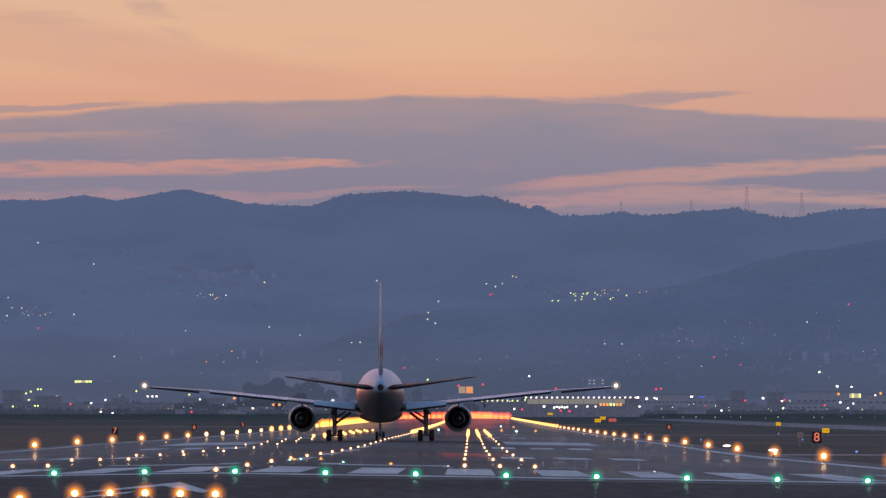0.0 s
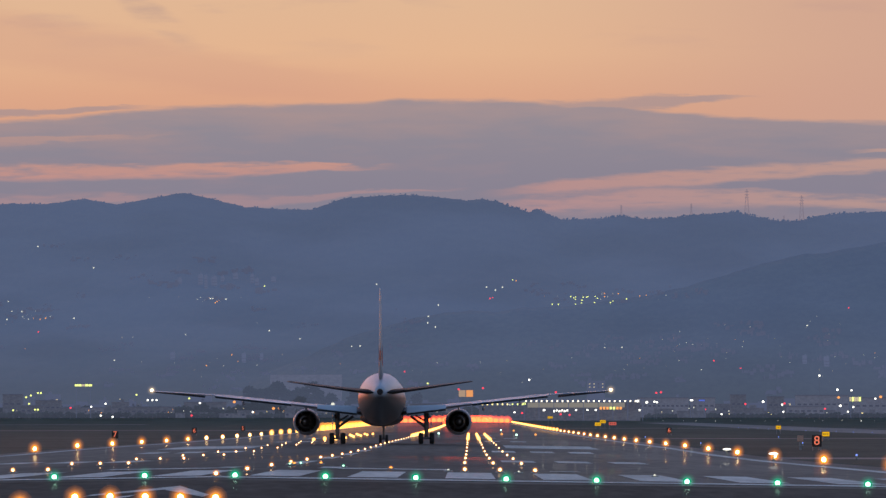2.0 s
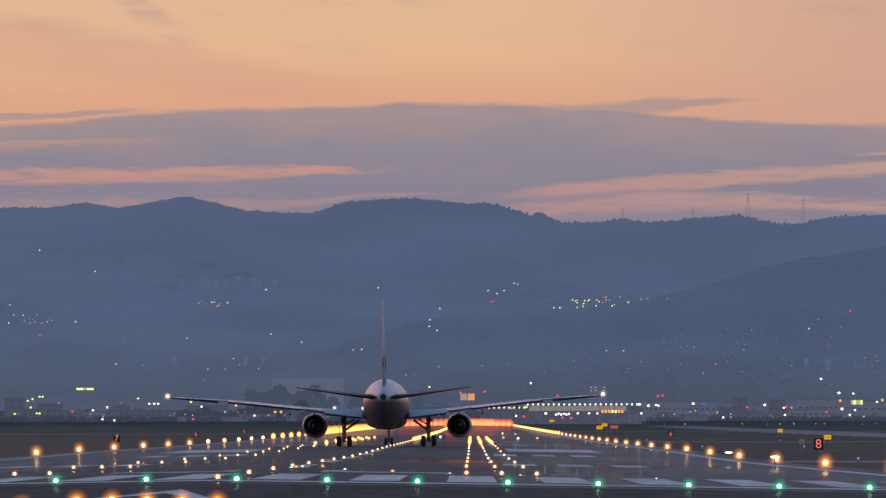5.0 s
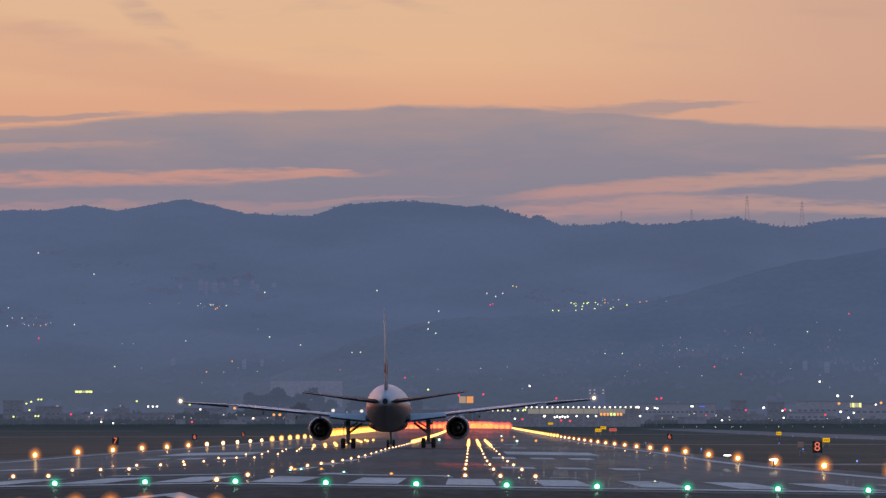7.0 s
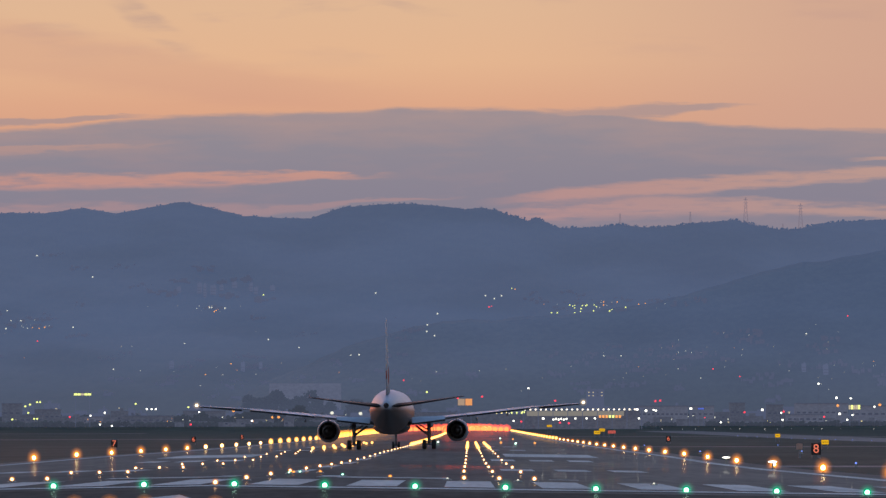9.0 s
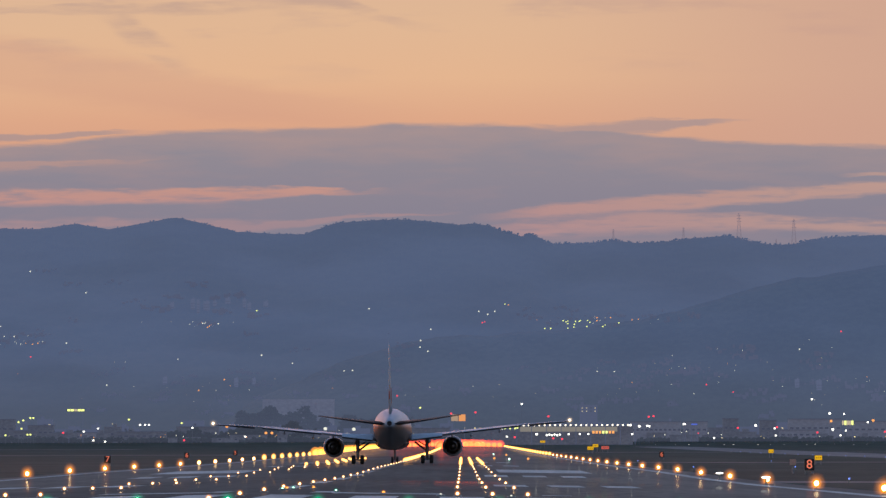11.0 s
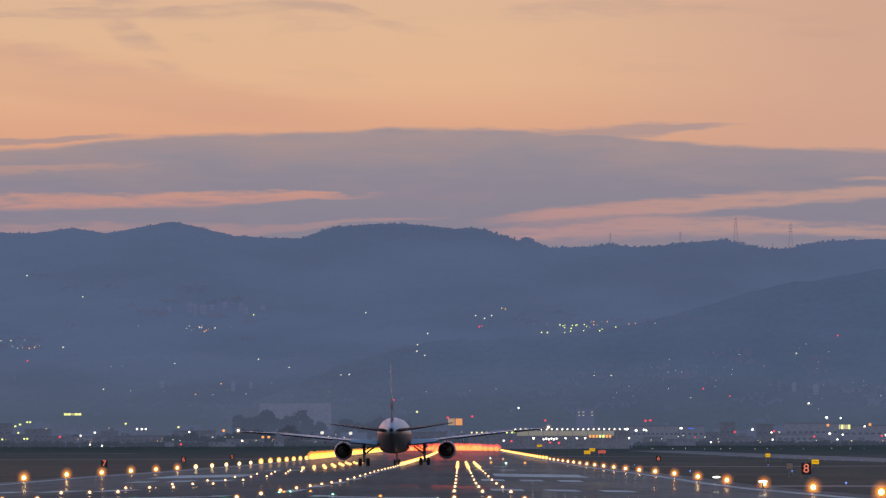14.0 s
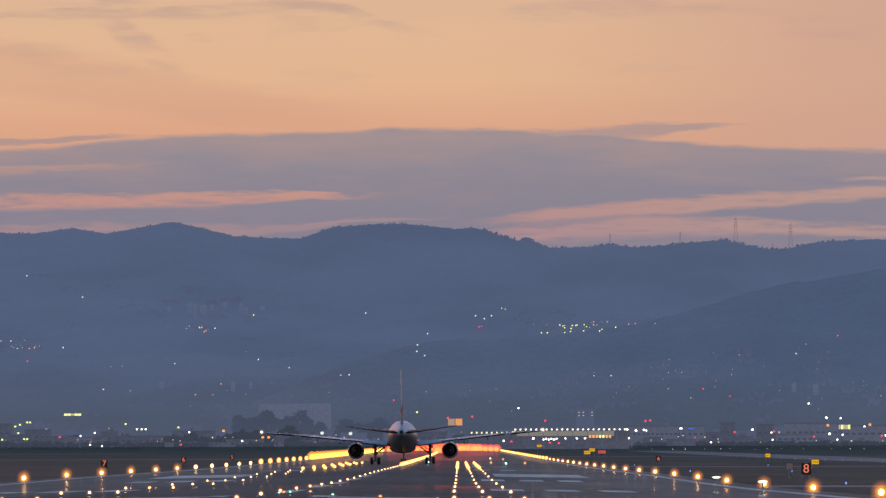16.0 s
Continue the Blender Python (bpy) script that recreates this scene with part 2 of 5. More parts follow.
def box(cx, cy, cz, sx, sy, sz, bevel=0.0):
    bm = bmesh.new()
    bmesh.ops.create_cube(bm, size=1.0, matrix=Matrix.Translation((cx, cy, cz)) @ Matrix.Diagonal((sx, sy, sz, 1)))
    if bevel:
        bmesh.ops.bevel(bm, geom=list(bm.edges), offset=bevel, segments=2, affect="EDGES")
    return bm


def join(*bms):
    """Several bmeshes as one."""
    out = bmesh.new()
    for b in bms:
        me = bpy.data.meshes.new("tmp")
        b.to_mesh(me)
        b.free()
        out.from_mesh(me)
        bpy.data.meshes.remove(me)
    return out


def tube(a, b, r0, r1=None, seg=12):
    a, b = Vector(a), Vector(b)
    r1 = r0 if r1 is None else r1
    bm = bmesh.new()
    bmesh.ops.create_cone(bm, cap_ends=True, segments=seg, radius1=r0, radius2=r1, depth=(b - a).length,
                          matrix=Matrix.Translation((a + b) / 2) @ (b - a).to_track_quat("Z", "Y").to_matrix().to_4x4())
    return bm


def loft(rings, caps=True, smooth=True, name="part"):
    n = len(rings[0])
    verts = [v for r in rings for v in r]
    faces = []
    for i in range(len(rings) - 1):
        for j in range(n):
            k = (j + 1) % n
            faces.append((i * n + j, i * n + k, (i + 1) * n + k, (i + 1) * n + j))
    if caps:
        faces.append(tuple(reversed(range(n))))
        faces.append(tuple(range((len(rings) - 1) * n, len(rings) * n)))
    return mesh_from(verts, faces, name, smooth)


def lathe_y(profile, seg=36, name="part"):
    """A turned shape round the y axis; profile of (y, r)."""
    return loft([[(r * math.cos(2 * math.pi * j / seg), y, r * math.sin(2 * math.pi * j / seg)) for j in range(seg)] for y, r in profile],
                caps=False, name=name)


def ball(r, sub=2, sx=1, sy=1, sz=1):
    bm = bmesh.new()
    bmesh.ops.create_icosphere(bm, subdivisions=sub, radius=r, matrix=Matrix.Diagonal((sx, sy, sz, 1)))
    return bm


def thing(name, label, category, m=None, group="", kind=""):
    ob = new(name)
    if m is not None:
        ob.matrix_basis = m
    return tagged(ob, label, category, group, kind)


# ---- lie of the land ----
AXIS = -8.5           # the runway's centre line
SKEW = 0.0011         # metres aside for each metre along it
HALF = 30.0           # half its width
THRESHOLD = 197.0
RUN_END = 3200.0
PROFILE = [(-400, 0.3), (150, 0.05), (200, 0.18), (300, 0.0), (420, -0.2), (500, -0.22), (620, -0.08), (800, -0.04), (1045, 0.12),
           (1640, 0.75), (1920, 1.2), (2400, 2.0), (3200, 3.4), (3440, 4.7), (3560, 6.5), (5200, 10.3)]


def profile(y):
    return float(np.interp(y, [p[0] for p in PROFILE], [p[1] for p in PROFILE]))


def veer(y):
    """How far the runway has veered aside at y."""
    return SKEW * max(y - 300.0, 0.0)


def ground_z(x, y):
    off = abs(x - AXIS - veer(y))
    return profile(y) - 0.015 * min(off, HALF + 2) - 0.0008 * max(off - HALF - 2, 0) * (abs(x) < 400)


def sheet(x0, x1, y0, y1, lift, nx=8, step=20.0):
    """A strip that lies on the land, lift metres above it."""
    ny = max(1, int(round((y1 - y0) / step)))
    xs, ys = np.linspace(x0, x1, nx + 1), np.linspace(y0, y1, ny + 1)
    verts = [(x + veer(y), y, ground_z(x + veer(y), y) + lift) for y in ys for x in xs]
    w = nx + 1
    faces = [(j * w + i, j * w + i + 1, (j + 1) * w + i + 1, (j + 1) * w + i) for j in range(ny) for i in range(nx)]
    return mesh_from(verts, faces, "strip")


def build_ground():
    xs = sorted(set(list(np.linspace(-2400, -120, 24)) + list(np.linspace(-120, 120, 61)) + list(np.linspace(120, 2400, 24)) + [AXIS, AXIS - 32, AXIS + 32]))
    ys = sorted(set(list(range(-400, 100, 50)) + list(range(100, 1100, 10)) + list(range(1100, 4980, 60)) + [p[0] for p in PROFILE[:-1]] + [4980]))
    w = len(xs)
    verts = [(x, y, ground_z(x, y)) for y in ys for x in xs]
    faces = [(j * w + i, j * w + i + 1, (j + 1) * w + i + 1, (j + 1) * w + i) for j in range(len(ys) - 1) for i in range(w - 1)]
    tagged(part("ground", mesh_from(verts, faces, "ground"), M_GRASS), "dry mown airfield grass in dusk light", "grass", kind="structure")


def build_runway():
    run = tagged(part("runway", sheet(AXIS - HALF - 3, AXIS + HALF + 3, THRESHOLD - 2, RUN_END, 0.03, 22, 10), M_ASPHALT),
                 "dark worn asphalt runway with white markings and rubber streaks", "runway", kind="structure")
    pad = tagged(part("blast_pad", sheet(AXIS - HALF - 3, AXIS + HALF + 3, 40, THRESHOLD - 2.0, 0.03, 22, 10), M_BLAST),
                 "dark asphalt overrun ahead of the runway threshold", "overrun", kind="structure")
    # threshold bar and stripes
    part("threshold_bar", sheet(AXIS - HALF, AXIS + HALF, 200.5, 206.0, 0.04, 20, 2), M_MARK, run)
    for side in (-1, 1):
        for k in range(8):
            c = AXIS + side * (1.75 + 3.5 * k)
            part("threshold_stripe", sheet(c - 0.9, c + 0.9, 211, 245, 0.04, 2, 6), M_MARK, run)
        for d, n in ((345, 3), (497, 3), (747, 2), (897, 2), (1047, 1)):
            for k in range(n):
                c = AXIS + side * (11.7 + 3.3 * k)
                part("touchdown_stripe", sheet(c - 1.0, c + 1.0, d, d + 22.5, 0.04, 2, 6), M_MARK, run)
        c = AXIS + side * 16.8
        part("aiming_mark", sheet(c - 4.5, c + 4.5, 570, 630, 0.04, 4, 10), M_MARK, run)
        part("side_stripe", sheet(AXIS + side * (HALF - 0.5 + 0.6 * (side < 0)) - 0.55, AXIS + side * (HALF - 0.5 + 0.6 * (side < 0)) + 0.55, 215, RUN_END - 20, 0.04, 1, 10), M_MARK, run)
    for k in range(48):
        y = 300 + 60 * k
        part("centre_dash", sheet(AXIS - 0.45, AXIS + 0.45, y, y + 30, 0.04, 1, 10), M_MARK, run)
    # heading numerals near the threshold, and the chevrons ahead of it
    for x, w, d in ((2.1, 5.8, 7.0), (-7.2, 5.6, 7.0), (2.1, 0.9, 14.0), (-2.5, 0.9, 14.0), (12.3, 1.3, 4.0)):
        part("runway_numeral", sheet(AXIS + x, AXIS + x + w, 259, 259 + d, 0.045, 2, 3), M_MARK, run)
    for side, tip, near, deep in ((-1, 178.0, 0.0, 8.0), (1, 178.0, 0.0, 9.0), (-1, 163.0, 0.3, 4.5)):
        verts = []
        for i in range(9):
            x, yy = AXIS + side * (near + i * 0.2), tip - (near + i * 0.2) * 10.5
            thick = deep * (1 - 0.07 * i)
            verts += [(x, yy - thick, ground_z(x, yy - thick) + 0.04), (x, yy, ground_z(x, yy) + 0.04)]
        part("chevron_bar", mesh_from(verts, [(2 * i, 2 * i + 2, 2 * i + 3, 2 * i + 1)[::side] for i in range(8)], "chevron"), M_MARK, pad)
    # taxiways
    for i, (x0, x1, y0, y1) in enumerate(((24.6, 140, 455, 478), (24.6, 300, 980, 1010), (90, 120, 700, 3200), (24.6, 400, 1900, 1940), (-420, -41.6, 1650, 1700), (-330, -146, 2640, 2720))):
        tagged(part("taxiway_%d" % (i + 1), sheet(x0, x1, y0, y1, 0.02, 8, 15), M_TAXI), "pale concrete taxiway through the grass", "taxiway", kind="structure")


build_ground()
build_runway()


# ---- the aircraft ----
def section(y, zc, rw, rh, n=40, xc=0.0):
    return [(xc + rw * math.cos(2 * math.pi * j / n), y, zc + rh * math.sin(2 * math.pi * j / n)) for j in range(n)]


def foil_ring(le, te, x, z, thick, n=12, vertical=False, droop=0.0):
    """A closed aerofoil section between leading and trailing edge stations; y runs forward."""
    pts = []
    chord = le - te
    for j in range(2 * n):
        a = math.pi * 2 * j / (2 * n)
        u = 0.5 - 0.5 * math.cos(a)
        t = thick * 1.55 * (math.sqrt(max(u, 0)) * (1 - u) + 0.02)
        h = t if a < math.pi else -t * 0.75
        y = le - u * chord
        zz = -droop * u * u
        pts.append((x + (h if vertical else 0), y, z + (0 if vertical else h + zz)))
    return pts


def station(s):
    return 28.8 - s


def build_engine(side, plane):
    x, z = side * 8.05, 2.32
    eng = part("engine", lathe_y([(station(18.4), 1.12), (station(18.25), 1.2), (station(18.5), 1.3), (station(20.0), 1.42), (station(22.0), 1.4),
                                  (station(23.4), 1.29), (station(24.3), 1.13), (station(24.28), 1.09), (station(23.0), 1.12), (station(20.5), 1.16),
                                  (station(18.4), 1.12)], 40), M_NACELLE, plane, "pale grey turbofan nacelle", pose(x, 0, z))
    part("fan_duct", lathe_y([(station(20.6), 1.15), (station(20.7), 0.4), (station(20.75), 0.0)], 32), M_SOOT, eng)
    part("core_cowl", lathe_y([(station(20.8), 0.78), (station(23.5), 0.8), (station(25.2), 0.6), (station(25.6), 0.53), (station(25.58), 0.5), (station(24.4), 0.48)], 32), M_CORE, eng, "heat-stained core cowl")
    part("exhaust_plug", lathe_y([(station(24.4), 0.47), (station(24.8), 0.34), (station(25.6), 0.27), (station(26.2), 0.12), (station(26.4), 0.0)], 24), M_SOOT, eng, "dark exhaust cone")
    for k in range(12):
        a = math.pi * 2 * k / 12
        v = box(0, station(22.4), 0.96, 0.05, 1.0, 0.4)
        bmesh.ops.rotate(v, cent=(0, 0, 0), matrix=Matrix.Rotation(a, 3, "Y"), verts=v.verts)
        part("guide_vane", v, M_STEEL if k % 3 else M_SOOT, eng)
    rings = [foil_ring(station(19.8), station(24.6), x, z + 1.2, 0.18), foil_ring(station(21.2), station(28.2), x, z + 1.95, 0.2)]
    part("pylon", loft([[(p[0] + p[2] - r0, p[1], r0) for p in ring] for ring, r0 in zip(rings, (z + 1.2, z + 2.0))]), M_WHITE, plane)
    strake = box(x - side * 1.35, station(20.4), z + 0.75, 0.5, 1.2, 0.05)
    part("strake", strake, M_WHITE, plane)
    return eng


def build_wheel(parent, x, y, r, w):
    prof = [(-w / 2, r * 0.55), (-w / 2, r * 0.86), (-w * 0.36, r * 0.97), (-w * 0.15, r), (w * 0.15, r), (w * 0.36, r * 0.97), (w / 2, r * 0.86), (w / 2, r * 0.55)]
    seg = 28
    me = loft([[(a, b * math.cos(2 * math.pi * j / seg), b * math.sin(2 * math.pi * j / seg)) for j in range(seg)] for a, b in prof], caps=False, name="tyre")
    tyre = part("tyre", me, M_RUBBER, parent, "black rubber tyre", pose(x, y, r))
    part("rim", tube((-w * 0.4, 0, 0), (w * 0.4, 0, 0), r * 0.56, seg=20), M_STRUT, tyre)


def tail_disc(side, s0=49.2, z0=9.0, r0=1.1):
    """A disc that follows the side of the fin."""
    def skin(s, z):
        le, te, th = (np.interp(z, (6.6, 8.2, 11.2, 15.3), c) for c in ((42.6, 44.3, 47.4, 51.4), (51.9, 52.4, 53.4, 54.7), (0.46, 0.36, 0.24, 0.15)))
        u = min(max((s - le) / (te - le), 0.0), 1.0)
        return th * 1.55 * (math.sqrt(u) * (1 - u) + 0.02) * (1.0 if side > 0 else 0.75) + 0.02
    verts, faces, n = [], [], 28
    for k in range(1, 5):
        for j in range(n):
            a = 2 * math.pi * j / n
            s, z = s0 + r0 * k / 4 * math.cos(a), z0 + r0 * k / 4 * math.sin(a)
            verts.append((side * skin(s, z), station(s), z))
    faces = [((k * n + j), (k * n + (j + 1) % n), ((k + 1) * n + (j + 1) % n), ((k + 1) * n + j)) for k in range(3) for j in range(n)]
    faces.append(tuple(range(n)))
    return mesh_from(verts, faces, "disc")


def build_plane():
    plane = thing("airliner", "white twin-engine airliner with a red tail disc rolling down the runway", "airplane")
    hull = [(0.0, 4.0, 0.12, 0.12), (0.5, 4.05, 0.7, 0.7), (1.6, 4.2, 1.35, 1.45), (3.5, 4.45, 2.0, 2.2), (6, 4.6, 2.4, 2.6), (8.5, 4.65, 2.42, 2.7),
            (20, 4.65, 2.42, 2.7), (36, 4.65, 2.42, 2.7), (39, 4.7, 2.38, 2.63), (42, 4.84, 2.24, 2.44), (45, 5.0, 2.0, 2.14), (48, 5.13, 1.6, 1.74),
            (51, 5.23, 1.08, 1.2), (53.2, 5.3, 0.6, 0.72), (54.4, 5.32, 0.32, 0.4)]
    part("fuselage", loft([section(station(s), z, a, b) for s, z, a, b in hull]), M_HULL, plane, "white fuselage with the belly's shade put into its colour")
    part("exhaust_outlet", tube((0, station(54.3), 5.32), (0, station(54.9), 5.33), 0.34, 0.24, 20), M_DARK, plane, "dark tail exhaust outlet")
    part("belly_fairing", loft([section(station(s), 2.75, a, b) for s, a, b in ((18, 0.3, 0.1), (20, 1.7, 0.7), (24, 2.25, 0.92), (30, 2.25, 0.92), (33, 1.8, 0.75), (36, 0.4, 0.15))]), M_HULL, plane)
    for side in (-1, 1):
        # wing in three panels, flaps a little lowered
        st = [(1.6, 18.8, 30.6, 3.3, 0.75), (8.1, 23.4, 30.9, 4.05, 0.42), (16.0, 29.1, 33.4, 5.0, 0.2), (23.5, 34.0, 36.1, 5.48, 0.11), (23.78, 34.8, 36.2, 5.54, 0.05)]
        wing = part("wing", loft([foil_ring(station(a), station(b), side * x, z, t) for x, a, b, z, t in st]), M_GREY, plane, "grey painted swept wing")
        for x0, x1, s0, s1, z0, z1, h0, h1 in ((2.6, 6.7, 31.6, 31.7, 3.18, 3.66, 0.9, 0.5), (9.4, 17.2, 32.5, 34.9, 4.14, 4.97, 0.22, 0.12)):
            ring0 = [(side * x0, station(s0 - 1.6), z0 + h0 * 0.75), (side * x0, station(s0 - 1.0), z0 + h0 * 0.9), (side * x0, station(s0), z0 + 0.05), (side * x0, station(s0), z0), (side * x0, station(s0 - 1.2), z0 + h0 * 0.35)]
            ring1 = [(side * x1, station(s1 - 1.3), z1 + h1 * 0.75), (side * x1, station(s1 - 0.8), z1 + h1 * 0.9), (side * x1, station(s1), z1 + 0.05), (side * x1, station(s1), z1), (side * x1, station(s1 - 1.0), z1 + h1 * 0.35)]
            fl = part("flap", loft([ring0, ring1], smooth=False), M_FLAP, wing, "pale lowered flap")
            e0, e1 = ring0[3], ring1[3]
            # Dark strip put in for the shadow gap below the flap.
            part("flap_shadow_strip", loft([[(e[0], e[1] - 0.01 + dy, e[2] + dz) for dy, dz in ((-0.06, -0.18), (0.1, -0.18), (0.1, 0.02), (-0.06, 0.02))] for e in (e0, e1)], smooth=False), M_DARK, wing, "dark strip for the shadow line under the flap")
        # The aileron's dark colour holds the shade of its underside.
        part("aileron", loft([foil_ring(station(s - 1.2), station(s + 0.15), side * x, z, t) for x, s, z, t in ((18.3, 34.45, 4.92, 0.2), (23.45, 36.1, 5.42, 0.15))]), M_DARK, wing, "outboard aileron coloured dark for its shaded underside")
        for x, s, z in ((5.0, 31.2, 2.95), (10.6, 32.2, 3.72), (14.4, 33.4, 4.3)):
            part("flap_fairing", loft([section(station(s + d), z + 0.04 * d, r * 0.6, r, 12, side * x) for d, r in ((-3.2, 0.04), (-2.2, 0.22), (-0.6, 0.25), (0.8, 0.12), (1.2, 0.03))]), M_GREY, wing)
        part("tip_lamp", ball(0.17, 2), G_NAV, wing, "bright white tip lamp", pose(side * 23.7, station(36.3), 5.6))
        # Added glowing shells stand for the bloom round the tip lamp.
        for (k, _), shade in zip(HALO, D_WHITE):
            part("lamp_halo", ball(0.17 * k, 2), shade, wing, m=pose(side * 23.7, station(36.3), 5.6))
        # tailplane
        part("tailplane", loft([foil_ring(station(a), station(b), side * x, z, t) for x, a, b, z, t in ((0.5, 46.8, 53.0, 5.22, 0.5), (4.6, 49.8, 53.7, 5.72, 0.3), (9.1, 52.7, 54.6, 6.34, 0.13), (9.31, 53.4, 54.7, 6.33, 0.05))]), M_TAIL, plane, "grey tailplane coloured near-black for its shaded underside")
        build_engine(side, plane)
        # main gear
        gear = part("main_gear", tube((side * 4.65, 0, 0.62), (side * 4.65, 0, 3.3), 0.2, 0.27), M_STRUT, plane, "steel landing gear leg")
        part("bogie_beam", tube((side * 4.65, -0.75, 0.6), (side * 4.65, 0.75, 0.6), 0.14), M_STRUT, gear)
        part("torque_link", box(side * 4.65, -0.28, 1.25, 0.26, 0.3, 0.7, 0.04), M_STRUT, gear)
        for dy in (-0.71, 0.71):
            part("axle", tube((side * 4.65 - 0.62, dy, 0.6), (side * 4.65 + 0.62, dy, 0.6), 0.1), M_STRUT, gear)
        part("side_brace", tube((side * 4.65, 0, 1.7), (side * 3.0, 0.3, 2.9), 0.14), M_STRUT, gear)
        part("lock_brace", tube((side * 4.65, -0.1, 2.3), (side * 3.5, -0.2, 3.0), 0.09), M_STRUT, gear)
        part("drag_brace", tube((side * 4.65, 0, 1.6), (side * 4.65, 1.6, 3.0), 0.1), M_STRUT, gear)
        part("gear_door", box(side * 5.15, 0.2, 2.35, 0.07, 1.1, 1.7, 0.02), M_WHITE, gear)
        for dx in (-0.58, 0.58):
            for dy in (-0.71, 0.71):
                build_wheel(gear, side * 4.65 + dx, dy, 0.59, 0.5)
    fin = part("fin", loft([[(p[0], p[1], z) for p in foil_ring(station(a), station(b), 0, 0, t, vertical=True)] for z, a, b, t in ((6.6, 42.6, 51.9, 0.46), (8.2, 44.3, 52.4, 0.36), (11.2, 47.4, 53.4, 0.24), (15.3, 51.4, 54.7, 0.15), (15.75, 52.3, 54.8, 0.06))]), M_FIN, plane, "pale blue-grey tail fin")
    part("rudder", loft([[(p[0], p[1], z) for p in foil_ring(station(a), station(b), 0, 0, t, vertical=True)] for z, a, b, t in ((7.0, 50.4, 52.6, 0.1), (15.2, 53.9, 55.0, 0.05))]), M_FIN, fin)
    part("rudder_band", loft([[(p[0], p[1], z) for p in foil_ring(station(a), station(b), 0, 0, t, vertical=True)] for z, a, b, t in ((8.5, 51.3, 53.08, 0.13), (9.5, 51.75, 53.35, 0.12))]), M_RED, fin, "red band low on the rudder")
    for side in (-1, 1):
        part("tail_disc", tail_disc(side), M_RED, fin, "red disc on the tail fin")
    nose = part("nose_gear", join(tube((0, station(6.0), 0.5), (0, station(6.0), 2.5), 0.12, 0.16), tube((-0.4, station(6.0), 0.47), (0.4, station(6.0), 0.47), 0.07)), M_STRUT, plane, "steel nose gear leg")
    for dx in (-0.35, 0.35):
        build_wheel(nose, dx, station(6.0), 0.47, 0.3)
    return plane


airliner = build_plane()


# ---- airfield lamps ----
def lamp_thing(name, label, group, glow, r, height, stretch=(1, 1, 1), halo=None, wide=1.8):
    ob = thing(name, label, "light", group=group)
    if height > 0.12:
        part("stem", join(tube((0, 0, 0), (0, 0, 0.06), 0.16, 0.14, 10), tube((0, 0, 0.05), (0, 0, height - r * 0.6), 0.05, 0.06, 8)), M_LAMPBASE, ob)
    else:
        part("fitting", tube((0, 0, 0), (0, 0, 0.05), 0.2, 0.16, 12), M_LAMPBASE, ob)
    part("glass", ball(r, 2, *stretch), glow, ob, m=pose(0, 0, height))
    # Nested glowing shells, added for the lamp's bloom.
    for (k, _), shade in zip(HALO if len(halo or ()) > 2 else HALO_FAR, halo or ()):
        part("halo", ball(r * (1 + (k - 1) * wide / 1.8), 2, *stretch), shade, ob, m=pose(0, 0, height))
    return ob


def lay(proto, spots, along=True):
    """Copies of a lamp at the spots (x, y), standing on the land; the first takes the lamp itself. along: the spots follow the runway's veer."""
    for i, (x, y) in enumerate(spots):
        x += veer(y) if along else 0.0
        m = pose(x, y, ground_z(x, y) + 0.03)
        if i == 0:
            proto.matrix_basis = m
        else:
            copy_thing(proto, m)


